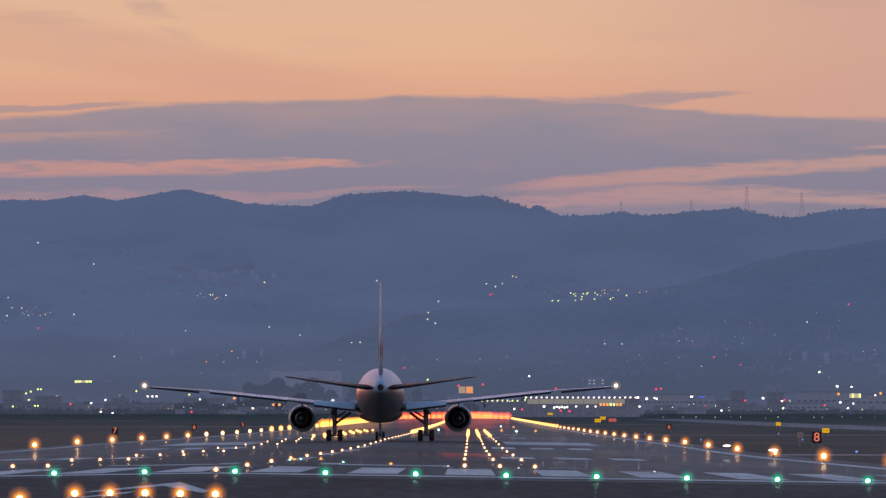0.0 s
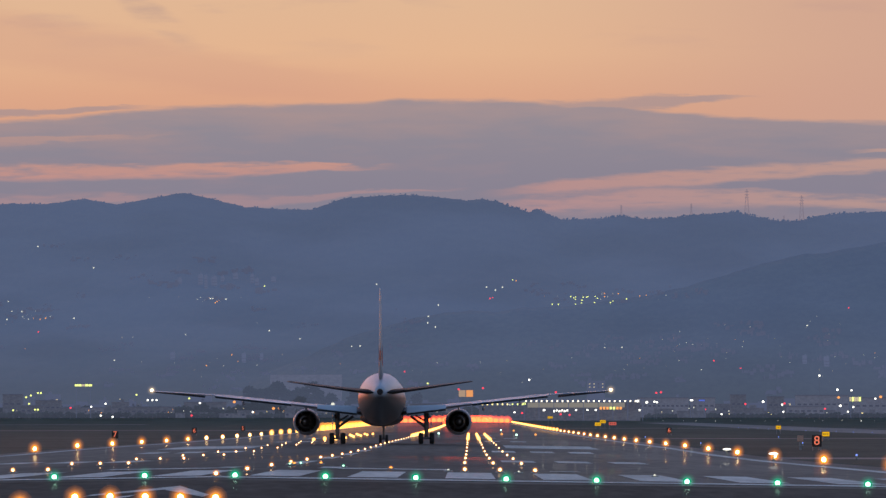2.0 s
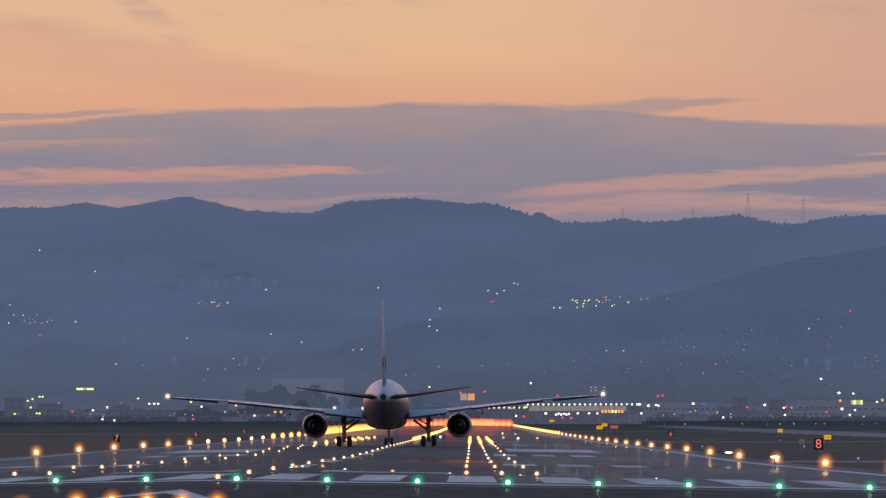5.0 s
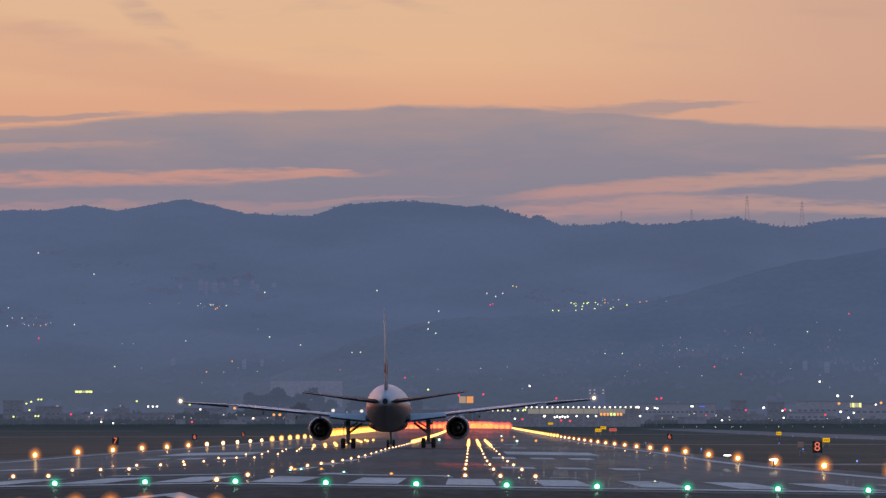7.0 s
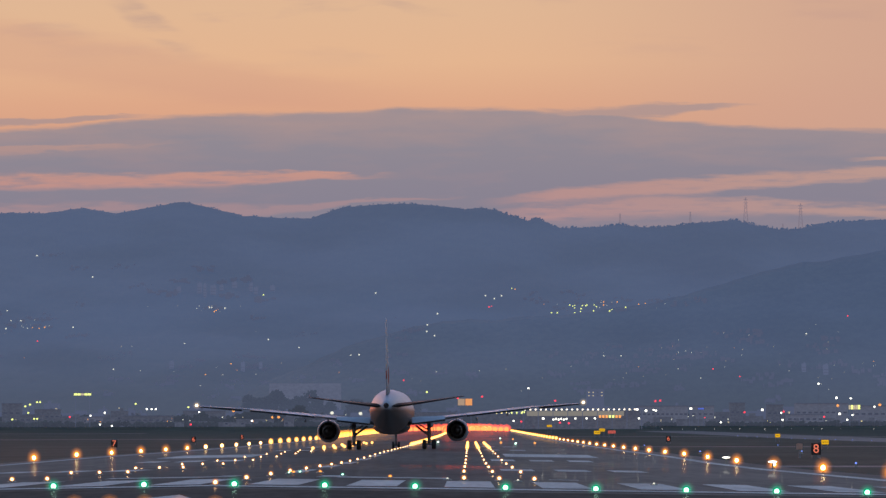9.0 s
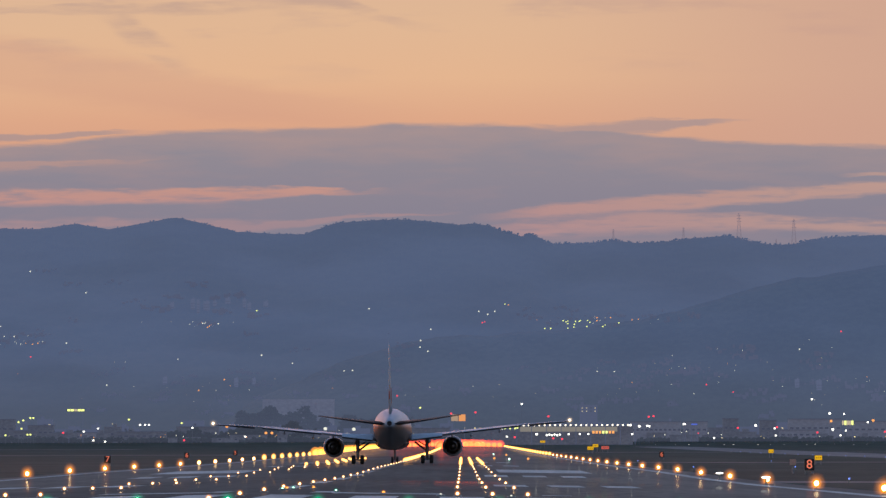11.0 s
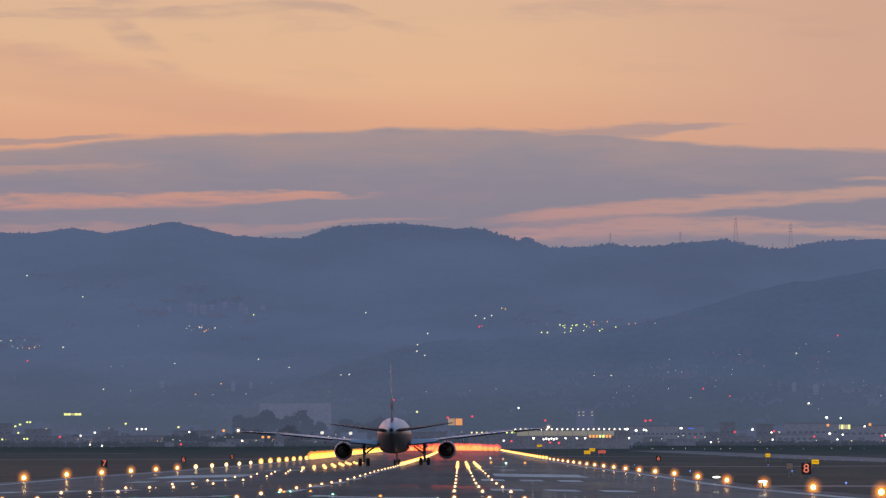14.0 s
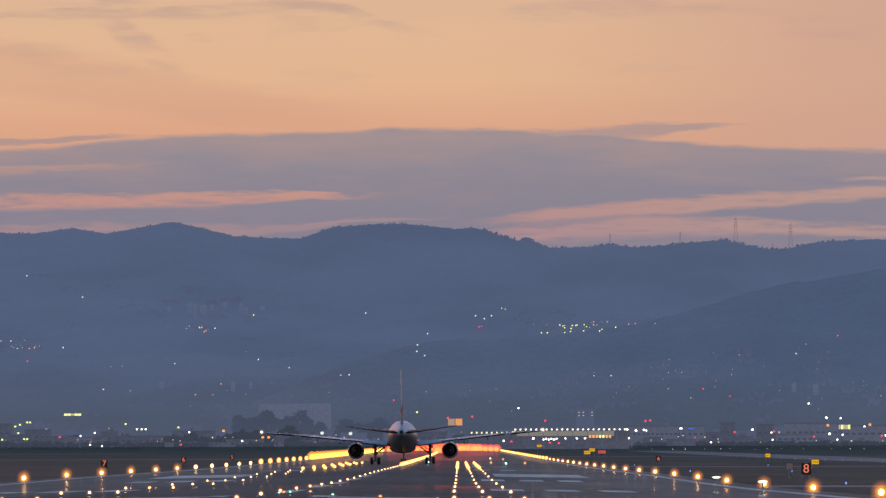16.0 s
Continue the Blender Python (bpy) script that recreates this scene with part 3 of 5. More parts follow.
def build_lamps():
    lay(lamp_thing("runway_edge_light", "amber raised runway edge lamp on a short stem", "runway edge lights", G_EDGE, 0.15, 0.34, (1, 1, 1.1), D_AMBER, 2.5),
        [(AXIS + HALF + 1, 312 + 60 * k) for k in range(20)])
    # Farther lamps are oversized to stand for their spreading glow.
    lay(lamp_thing("runway_edge_light", "strong amber runway edge lamp beside the far asphalt", "runway edge lights", G_FAR, 0.3, 0.5, halo=D_FAR, wide=2.0),
        [(AXIS + HALF + 1, 1512 + 60 * k) for k in range(28)])
    lay(lamp_thing("runway_edge_light", "bright amber raised runway edge lamp on a short stem", "runway edge lights", G_EDGE_LEFT, 0.17, 0.36, (1, 1, 1.15), D_AMBER, 2.6),
        [(AXIS - HALF - 1.65, 492 + 60 * k) for k in range(7)])
    lay(lamp_thing("runway_edge_light", "strong amber runway edge lamp beside the far asphalt", "runway edge lights", G_EDGE_LEFT, 0.22, 0.36, (1, 1, 1.2), D_FAR, 1.5),
        [(AXIS - HALF - 1.65, 912 + 60 * k) for k in range(5)])
    lay(lamp_thing("runway_edge_light", "strong amber runway edge lamp beside the far asphalt", "runway edge lights", G_FAR, 0.32, 0.45, (1, 1, 1.3), D_FAR, 1.9),
        [(AXIS - HALF - 1.65, 1212 + 60 * k) for k in range(7)])
    lay(lamp_thing("runway_edge_light", "strong amber runway edge lamp far down the runway", "runway edge lights", G_FARTHEST, 0.52, 0.6, (1, 1, 1.15), D_FAR, 4.4),
        [(AXIS - HALF - 1.65, 1632 + 60 * k) for k in range(26)])
    lay(lamp_thing("threshold_light", "green threshold lamp in the asphalt", "threshold lights", G_GREEN, 0.085, 0.13, halo=D_GREEN, wide=2.1),
        [(AXIS - 29.08 + 3.0 * k, THRESHOLD) for k in range(21)])
    lay(lamp_thing("centre_line_light", "small warm lamp sunk in the runway centre line", "centre line lights", G_INSET, 0.06, 0.12, halo=D_AMBER, wide=1.3),
        [(AXIS, 204 + 29.5 * k) for k in range(24)])
    lay(lamp_thing("centre_line_light", "warm lamp sunk in the far runway centre line", "centre line lights", G_FAR, 0.23, 0.22, halo=D_FAR),
        [(AXIS, 204 + 29.5 * k) for k in range(24, 74)])
    lay(lamp_thing("centre_line_light", "red lamp sunk in the far runway centre line", "centre line lights", G_END, 1.0, 0.8, (1, 1, 1), D_RED, 3.2),
        [(AXIS, 2390 + 27 * k) for k in range(30)])
    lay(lamp_thing("touchdown_light", "small warm touchdown zone lamp sunk in asphalt", "touchdown zone lights", G_INSET, 0.06, 0.12, halo=D_AMBER, wide=1.3),
        [(AXIS - 0.22 + side * (8.78 + 1.48 * j), 250 + 60 * k) for side in (-1, 1) for k in range(9) for j in range(3)])
    lay(lamp_thing("touchdown_light", "warm touchdown zone lamp sunk in asphalt", "touchdown zone lights", G_FAR, 0.17, 0.2, halo=D_FAR, wide=1.6),
        [(AXIS - 0.22 + side * (8.78 + 1.48 * j), 250 + 60 * k) for side in (-1, 1) for k in range(9, 15) for j in range(3)])
    lay(lamp_thing("runway_end_light", "red runway end lamp", "runway end lights", G_END, 1.2, 0.9, (1, 1, 1), D_RED, 3.2),
        [(AXIS - 29 + 3.05 * k, RUN_END) for k in range(20)])
    lay(lamp_thing("side_row_light", "red approach side row lamp beyond the runway", "side row lights", G_END, 1.4, 0.8, (1.3, 1, 1), D_RED, 2.4),
        [(-12 + 2.3 * k, 3230 + 25 * (k % 3)) for k in range(11)])
    lay(lamp_thing("approach_light", "amber approach lamp of a short bar", "approach lights", G_EDGE, 0.08, 0.12, halo=D_AMBER, wide=2.3),
        [(AXIS + 0.54 - 1.76 + 0.88 * k, 148.5) for k in range(5)] + [(-10.35, 138.5)])
    lay(lamp_thing("taxiway_light", "small blue taxiway edge lamp in the grass", "taxiway lights", G_BLUE, 0.08, 0.3),
        [(30 + 9 * k, 453) for k in range(5)] + [(30 + 22 * k, 979) for k in range(8)] + [(88, 720 + 62 * k) for k in range(20)] + [(28 + 12 * k, 700) for k in range(5)], False)
    lay(lamp_thing("stop_light", "small pale taxiway lamp across the far grass", "far taxiway lights", G_WHITE, 0.13, 0.5),
        [(111 + 9.0 * k + (k * k * 13 % 5), 3300 + 20 * (k % 3)) for k in range(14)], False)
    lay(lamp_thing("lead_light", "small green lead-on lamp in the asphalt", "lead-on lights", G_GREEN, 0.2, 0.2), [(9.5, 1060), (9.5, 1500), (-4.5, 1085)], False)
    lay(lamp_thing("lead_light", "small green lead-on lamp in the asphalt", "lead-on lights", G_GREEN, 0.05, 0.06, halo=D_GREEN, wide=1.2), [(-8.0, 292), (-5.5, 272), (-8.3, 284)], False)
    lay(lamp_thing("lead_light", "small orange lamp in the asphalt", "lead-on lights", G_ORANGE, 0.05, 0.06, halo=D_AMBER, wide=1.2), [(-8.2, 288), (-3.2, 262), (-7.1, 296)], False)
    lay(lamp_thing("lead_light", "orange lamp in the far asphalt", "lead-on lights", G_ORANGE, 0.24, 0.24), [(7.0, 1085), (11.95, 1410), (13.2, 1085)], False)
    lay(lamp_thing("marker_stud", "small pale stud lamp in the asphalt", "marker studs", G_PALE, 0.05, 0.06), [(-0.65, 253), (2.3, 247), (7.6, 236)], False)
    lay(lamp_thing("exit_light", "wide white lamp unit beside the runway edge", "exit lights", G_WHITE, 0.11, 0.5, (3.2, 1, 0.75)), [(AXIS + HALF + 1.0, 431), (AXIS + HALF + 1.1, 509)], False)


build_lamps()


# ---- signs ----
def numeral(text, size):
    cu = bpy.data.curves.new("numeral", "FONT")
    cu.body, cu.size, cu.align_x, cu.align_y, cu.extrude, cu.offset = text, size, "CENTER", "CENTER", 0.02, 0.0
    tmp = new("numeral", cu)
    me = bpy.data.meshes.new_from_object(tmp.evaluated_get(bpy.context.evaluated_depsgraph_get()))
    bpy.data.objects.remove(tmp)
    return me


def distance_sign(text, x, y):
    ob = thing("distance_sign", "black distance board with a lit red numeral in the grass", "sign", pose(x, y, ground_z(x, y)), "distance signs")
    part("board", box(0, 0, 0.95, 0.98, 0.25, 1.15, 0.03), M_SIGNBLACK, ob)
    part("numeral", numeral(text, 1.25), G_NUMERAL, ob, "lit red numeral", pose(0, -0.15, 0.95, 90))
    for dx in (-0.4, 0.4):
        part("leg", tube((dx, 0, 0), (dx, 0, 0.4), 0.04), M_POST, ob)
    return ob


def lit_sign(x, y, z, w, h, glow, label):
    """A lit guidance board with the bars of its writing, on two legs."""
    g = ground_z(x, y)
    ob = thing("guidance_sign", label, "sign", pose(x, y, g), "guidance signs")
    part("housing", box(0, 0.1, z - g, w + 0.1, 0.3, h + 0.1, 0.03), M_SIGNBLACK, ob)
    part("face", box(0, -0.07, z - g, w, 0.03, h), glow, ob)
    for k in range(3):
        part("writing_bar", box((k - 1) * w * 0.27, -0.095, z - g, w * 0.13, 0.012, h * 0.26), M_SIGNBLACK, ob)
    for dx in (-0.35 * w, 0.35 * w):
        part("leg", tube((dx, 0.1, 0), (dx, 0.1, z - g - h / 2), 0.05), M_POST, ob)


def build_signs():
    for text, x, y in (("8", 35.0, 588), ("7", -52.6, 896), ("6", 41.6, 1200), ("6", -54.4, 1200), ("5", -55.0, 1480)):
        distance_sign(text, x, y)
    for x, y, z, w, h, gl, lab in ((55.25, 905, 0.5, 1.1, 0.68, G_SIGNYELLOW, "lit yellow taxiway guidance board on legs"),
                                   (69.0, 1300, 1.3, 1.1, 0.75, G_SIGNYELLOW, "lit yellow taxiway guidance board on legs"),
                                   (40.8, 1800, 2.05, 1.9, 1.0, G_SIGNYELLOW, "lit yellow taxiway guidance board on legs"),
                                   (47.0, 2000, 2.9, 1.9, 1.0, G_SIGNYELLOW, "lit yellow taxiway guidance board on legs"),
                                   (46.0, 1830, 2.2, 2.3, 0.9, G_SIGNRED, "lit red runway holding board on legs"),
                                   (38.0, 2600, 5.0, 2.2, 0.9, G_SIGNYELLOW, "lit yellow taxiway guidance board on legs")):
        lit_sign(x, y, z, w, h, gl, lab)
    for x in (34.05, 36.0):
        ob = thing("equipment_box", "pale brown steel equipment cabinet in the grass", "cabinet", pose(x, 600, ground_z(x, 600)))
        part("cabinet", box(0, 0, 1.15, 0.6, 0.4, 0.6, 0.04), M_CABINET, ob)
        part("plinth", box(0, 0, 0.4, 0.2, 0.2, 0.8), M_POST, ob)


build_signs()

# ---- mountains ----
HILL_Y0, HILL_Y1 = 4250.0, 4860.0
CREST = [(-480, 169), (-372, 180.3), (-342, 179.8), (-311, 184.2), (-284, 179.5), (-256, 184.5), (-229, 189.3), (-211, 185), (-179, 177.5), (-147, 175.4), (-124, 175.2),
         (-112, 179.7), (-97, 184.5), (-74, 186), (-48, 187.5), (-23, 185.5), (4, 182.5), (16, 183.8), (27, 182), (41, 176.5), (53, 173.8), (62, 175.9), (75, 169.8),
         (84, 168), (110, 168.7), (128, 171), (150, 168.7), (172, 169.5), (184, 171.4), (202, 172.8), (224, 174.6), (238, 170.5), (260, 166.8),
         (275, 166.8), (293, 171), (311, 173.2), (342, 174.6), (480, 178)]


def crest(x):
    bumps = 0.7 * noise.fractal(Vector((x * 0.12, 0.0, 2.0)), 0.9, 2.0, 4)
    return float(np.interp(x, [c[0] for c in CREST], [c[1] for c in CREST])) + 2.3 * float(np.interp(x, (30, 80), (1, 0.4))) + 0.5 + bumps


def hill_z(x, y):
    """The mountain side: rises from the town to the crest, cut by shallow valleys."""
    s = min(max((y - HILL_Y0) / (HILL_Y1 - HILL_Y0), 0.0), 1.0)
    xr = x * HILL_Y1 / max(y, 1.0)
    base = ground_z(0, HILL_Y0) - 2
    rise = 0.75 * s + 0.25 * s ** 2
    n = noise.fractal(Vector((x * 0.012, y * 0.006, 3.0)), 0.9, 2.0, 5)
    return base + (crest(xr) - base) * rise + n * 6.0 * math.sin(math.pi * s) ** 0.8


def heightfield(fn, x0, x1, y0, y1, nx, ny, back):
    xs, ys = np.linspace(x0, x1, nx), np.linspace(y0, y1, ny)
    verts = [(x, y, fn(x, y)) for y in ys for x in xs]
    verts += [(x, y1 + 40, back) for x in xs]
    faces = [(j * nx + i, j * nx + i + 1, (j + 1) * nx + i + 1, (j + 1) * nx + i) for j in range(ny) for i in range(nx - 1)]
    return mesh_from(verts, faces, "hills", True)


# Haze colours that the far materials glow with.
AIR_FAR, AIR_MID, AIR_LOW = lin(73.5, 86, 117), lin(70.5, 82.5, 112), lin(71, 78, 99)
M_RIDGE = airlit("hazy_far_forest", (0.034, 0.05, 0.034), (0.044, 0.062, 0.04), AIR_FAR, 0.012, AIR_LOW)
M_FOOT = airlit("hazy_foothill_forest", (0.03, 0.045, 0.03), (0.055, 0.07, 0.045), AIR_MID, 0.02, AIR_LOW)
M_WOODS = airlit("hazy_town_edge_woods", (0.02, 0.03, 0.02), (0.045, 0.055, 0.035), lin(55, 60, 75), 0.05)
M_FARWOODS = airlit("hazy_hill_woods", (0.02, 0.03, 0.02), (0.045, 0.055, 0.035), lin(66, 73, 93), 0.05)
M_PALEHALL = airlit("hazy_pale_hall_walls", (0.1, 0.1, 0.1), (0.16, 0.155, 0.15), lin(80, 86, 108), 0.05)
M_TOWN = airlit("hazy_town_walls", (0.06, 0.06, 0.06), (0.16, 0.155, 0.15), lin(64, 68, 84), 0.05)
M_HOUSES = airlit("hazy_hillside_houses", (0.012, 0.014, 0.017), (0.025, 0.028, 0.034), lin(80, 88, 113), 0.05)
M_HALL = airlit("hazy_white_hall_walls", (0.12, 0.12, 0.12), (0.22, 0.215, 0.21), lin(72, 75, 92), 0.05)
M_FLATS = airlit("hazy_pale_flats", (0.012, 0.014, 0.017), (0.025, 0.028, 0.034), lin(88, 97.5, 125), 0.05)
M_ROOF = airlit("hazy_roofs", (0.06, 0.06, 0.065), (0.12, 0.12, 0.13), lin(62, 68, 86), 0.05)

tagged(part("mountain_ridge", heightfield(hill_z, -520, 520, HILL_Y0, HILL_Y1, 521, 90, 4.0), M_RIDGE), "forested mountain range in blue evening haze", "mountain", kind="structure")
FOOT = [(-200, 10), (-133, 46), (-91, 64), (-50, 77), (-15, 84), (33, 87), (96, 91), (137, 96), (166, 104), (200, 115), (241, 125), (311, 136), (480, 146)]


def foot_z(x, y):
    s = min(max((y - 4180) / 190.0, 0.0), 1.0)
    top = float(np.interp(x, [c[0] for c in FOOT], [c[1] for c in FOOT]))
    n = noise.fractal(Vector((x * 0.03, y * 0.01, 8.0)), 0.9, 2.0, 5)
    return 6 + (top - 6) * (s ** 0.8) + n * 2.2 * s


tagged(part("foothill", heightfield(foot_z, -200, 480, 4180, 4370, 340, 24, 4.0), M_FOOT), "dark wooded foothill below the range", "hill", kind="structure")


def on_slope(u, v):
    """The place on the hills in the bearing u (metres aside per km) and rise v (metres up per km)."""
    y = 4170.0
    while y < 4850:
        x, z = u * y / 1000, EYE_Z + v * y / 1000
        if max(hill_z(x, y), foot_z(x, y) if y < 4371 and x > -200 else 0) >= z:
            break
        y += 4
    return Vector((u * y / 1000, y - 3, EYE_Z + v * y / 1000))


# crest trees along the eastern end of the range, one uneven row
def crest_trees():
    rnd = random.Random(4)
    verts, faces = [], []
    for i in range(620):
        x = rnd.uniform(30, 330) if i < 260 else rnd.uniform(-400, 400)
        big = 1.0 if i < 260 else 0.75
        h, w = rnd.uniform(0.8, 2.6) * big, rnd.uniform(0.8, 2.2) * big
        base = crest(x) - 0.8
        for k in range(4):
            cx, cz, r = x + rnd.uniform(-w, w) * 0.5, base + h * rnd.uniform(0.3, 1.0), rnd.uniform(0.35, 0.8) * w * 0.6
            n0 = len(verts)
            verts += [(cx + r * a, HILL_Y1 + 2 + r * b, cz + r * c) for a, b, c in ((1, 0, 0), (-1, 0, 0), (0, 1, 0), (0, -1, 0), (0.1, 0, 1), (0, 0, -1))]
            faces += [(n0 + a, n0 + b, n0 + c) for a, b, c in ((0, 2, 4), (2, 1, 4), (1, 3, 4), (3, 0, 4), (2, 0, 5), (1, 2, 5), (3, 1, 5), (0, 3, 5))]
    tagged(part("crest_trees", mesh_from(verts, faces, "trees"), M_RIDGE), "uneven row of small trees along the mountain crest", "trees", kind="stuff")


crest_trees()


def pylon(x, h):
    z = crest(x * HILL_Y1 / 4862.0) - 1.0
    ob = thing("pylon", "thin steel lattice pylon on the mountain crest", "pylon", pose(x, HILL_Y1 + 3, z), "pylons on the crest")
    w = h * 0.09
    for sx in (-1, 1):
        for sy in (-1, 1):
            part("leg", tube((sx * w, sy * w, 0), (sx * w * 0.15, sy * w * 0.15, h), 0.14, 0.1, 5), M_PYLON, ob)
    for k in range(6):
        z0, z1 = h * k / 6, h * (k + 1) / 6
        w0, w1 = w * (1 - 0.85 * k / 6), w * (1 - 0.85 * (k + 1) / 6)
        part("brace", join(tube((-w0, -w0, z0), (w1, -w1, z1), 0.08, seg=4), tube((w0, -w0, z0), (-w1, -w1, z1), 0.08, seg=4)), M_PYLON, ob)
    for f in (0.68, 0.8, 0.92):
        part("crossarm", box(0, 0, h * f, w * 1.9, 0.3, 0.3), M_PYLON, ob)


M_PYLON = airlit("hazy_steel", (0.1, 0.1, 0.1), (0.16, 0.16, 0.16), lin(112, 100, 112), 0.2)
for px, ph in ((129.5, 10.5), (187.0, 11.0), (232.5, 22.0), (277.5, 22.0), (263.0, 6.0)):
    pylon(px, ph)


# ---- town and its lamps ----
def slope_lamps(colour, r, spots, label):
    proto = None
    for u, v in spots:
        p = on_slope(u, v)
        m = Matrix.Translation(p)
        if proto is None:
            proto = thing("town_lamp", label, "light", m, "hillside lamps")
            part("lamp", ball(r, 1), GLOW_OF[colour], proto)
            part("post", tube((0, 0.5, -3.0), (0, 0.5, 0), 0.12, seg=6), M_ROOF, proto)
        else:
            copy_thing(proto, m)


def flood_mast(u, v, colour, r, y, label):
    x, z = u * y / 1000, EYE_Z + v * y / 1000
    g = ground_z(x, y)
    ob = thing("flood_mast", label, "lamp", pose(x, y, g), "town lamps")
    h = max(z - g, 0.4)
    part("mast", tube((0, 0.6, 0), (0, 0.6, h), 0.08, 0.06, 6), M_TOWN, ob)
    part("bracket", box(0, 0.35, h, 0.3, 0.6, 0.15), M_ROOF, ob)
    part("lamp", ball(r, 2, 1.1, 0.6, 0.95), GLOW_OF[colour], ob, m=pose(0, 0, h))


def build_town_lamps():
    slope_lamps("yellow", 0.6, [(18.1, 21.5), (18.6, 21.3), (18.9, 21.4), (18.9, 21.0), (20.0, 20.9), (19.9, 20.4), (20.2, 21.4), (20.8, 21.4), (21.0, 21.5), (22.2, 21.5), (22.6, 21.2),
                (18.9, 20.2), (22.1, 20.5), (15.0, 20.2), (16.0, 20.2), (24.8, 20.5), (25.2, 20.7), (27.5, 21.1), (8.3, 24.3), (-33.5, 23.3)], "yellow street lamp on the wooded hillside")
    slope_lamps("orange", 0.55, [(23.8, 22.0), (23.8, 21.5), (26.1, 22.0), (29.7, 21.6), (30.8, 21.7), (8.9, 24.2), (-41.5, 20.7), (-41.8, 20.5), (-41.2, 20.9), (-71.3, 17.7), (-70.4, 17.9),
                (-72.4, 17.9), (-39.0, 11.7), (-43.3, 9.9)], "orange street lamp on the wooded hillside")
    slope_lamps("pale", 0.62, [(6.6, 23.1), (3.9, 23.1), (5.4, 22.6), (-43.1, 21.1), (-42.6, 21.2), (-42.2, 21.2), (-40.0, 21.1), (-14.6, 23.6), (-5.9, 18.2), (-4.7, 16.4), (-6.0, 17.1), (-4.2, 20.1),
                (-27.5, 14.4), (-18.8, 13.1), (-17.4, 13.2), (-32.7, 15.8), (-46.8, 15.1), (-58.8, 10.8), (-76.7, 20.7), (-76.9, 17.7), (-75.3, 17.9), (-73.3, 17.7), (-69.6, 18.1), (-65.6, 17.9),
                (-74.4, 19.0), (-76.1, 19.0), (57.9, 16.6), (40.1, 9.1), (59.9, 8.1), (44.8, 12.4), (26.7, 12.9), (23.8, 12.9), (-62.3, 26.4), (-71.7, 30.0)], "pale street lamp on the wooded hillside")
    slope_lamps("red", 0.62, [(4.5, 21.2), (4.9, 21.3), (64.9, 19.6), (42.2, 10.7), (46.7, 9.4), (-9.9, 8.9), (-27.8, 7.4), (-71.6, 15.6)], "red obstruction lamp on the hillside")
    for colour, r, label, spots in (
            ("yellow", 0.58, "yellow-green flood lamp on a town mast",
             [(-75.9, 2.4), (-73.7, 4.6), (-72.9, 4.9), (-73.2, 3.5), (-71.7, 5.3), (-71.2, 5.3), (-72.2, 2.5), (-71.7, 2.5), (-55.1, 5.0), (-46.2, 4.4), (-6.0, 6.9)]),
            ("white", 0.52, "white flood lamp on a town mast",
             [(-62.7, 3.0), (-60.3, 3.5), (-61.1, 1.5), (-59.1, 1.3), (-53.2, 4.1), (-52.4, 4.1), (-51.7, 4.1), (-44.4, 3.6), (-35.5, 2.1), (53.9, 2.1), (65.4, 5.7), (65.7, 2.9), (64.8, 2.1),
              (43.5, 1.7), (32.2, 3.8), (32.6, 3.7), (29.7, 2.4), (19.0, 2.4), (20.9, 2.4), (22.3, 2.4), (60.0, 8.2), (69.4, 4.3), (11.1, 7.5), (8.6, 2.0), (53.7, 3.3)]),
            ("white", 0.68, "large white flood lamp on a town mast", [(63.0, 5.8), (63.5, 3.1), (50.5, 3.8), (73.0, 2.8), (29.4, 3.9), (30.9, 3.7), (13.6, 2.4)]),
            ("pale", 1.0, "large pale flood lamp on a town mast", [(-22.0, 3.4), (-17.2, 3.3)]),
            ("orange", 0.8, "orange flood lamp on a town mast", [(-38.6, 3.8), (-32.0, 2.7), (-31.0, 2.7), (63.2, 4.5), (70.3, 4.6)]),
            ("red", 0.62, "red obstruction lamp on a town mast",
             [(-66.2, 2.8), (-45.8, 1.5), (47.5, 3.4), (54.1, 3.5), (60.9, 2.6), (72.3, 2.7), (32.5, 5.3), (33.3, 5.4), (9.9, 1.9), (16.4, 1.7), (17.9, 1.6), (-0.8, 5.9), (3.3, 6.1), (15.6, 5.4)])):
        for i, (u, v) in enumerate(spots):
            flood_mast(u, v, colour, r, (3395 if 5 < u < 35 and v < 4.5 else 3480) + (i * 37) % 15, label)


build_town_lamps()


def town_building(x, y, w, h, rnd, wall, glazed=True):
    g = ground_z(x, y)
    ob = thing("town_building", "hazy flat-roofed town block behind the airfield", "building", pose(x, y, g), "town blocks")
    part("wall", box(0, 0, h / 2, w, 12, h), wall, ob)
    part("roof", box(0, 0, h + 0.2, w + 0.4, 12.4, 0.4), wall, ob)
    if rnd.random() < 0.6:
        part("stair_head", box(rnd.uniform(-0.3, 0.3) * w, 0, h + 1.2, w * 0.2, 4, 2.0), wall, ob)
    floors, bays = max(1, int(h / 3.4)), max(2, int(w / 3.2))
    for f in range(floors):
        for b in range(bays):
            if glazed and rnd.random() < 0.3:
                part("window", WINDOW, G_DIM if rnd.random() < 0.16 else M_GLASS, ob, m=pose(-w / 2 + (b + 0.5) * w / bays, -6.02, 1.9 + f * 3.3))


M_GLASS = airlit("hazy_dark_window_glass", (0.02, 0.02, 0.025), (0.04, 0.04, 0.05), lin(62, 67, 85), 0.2)


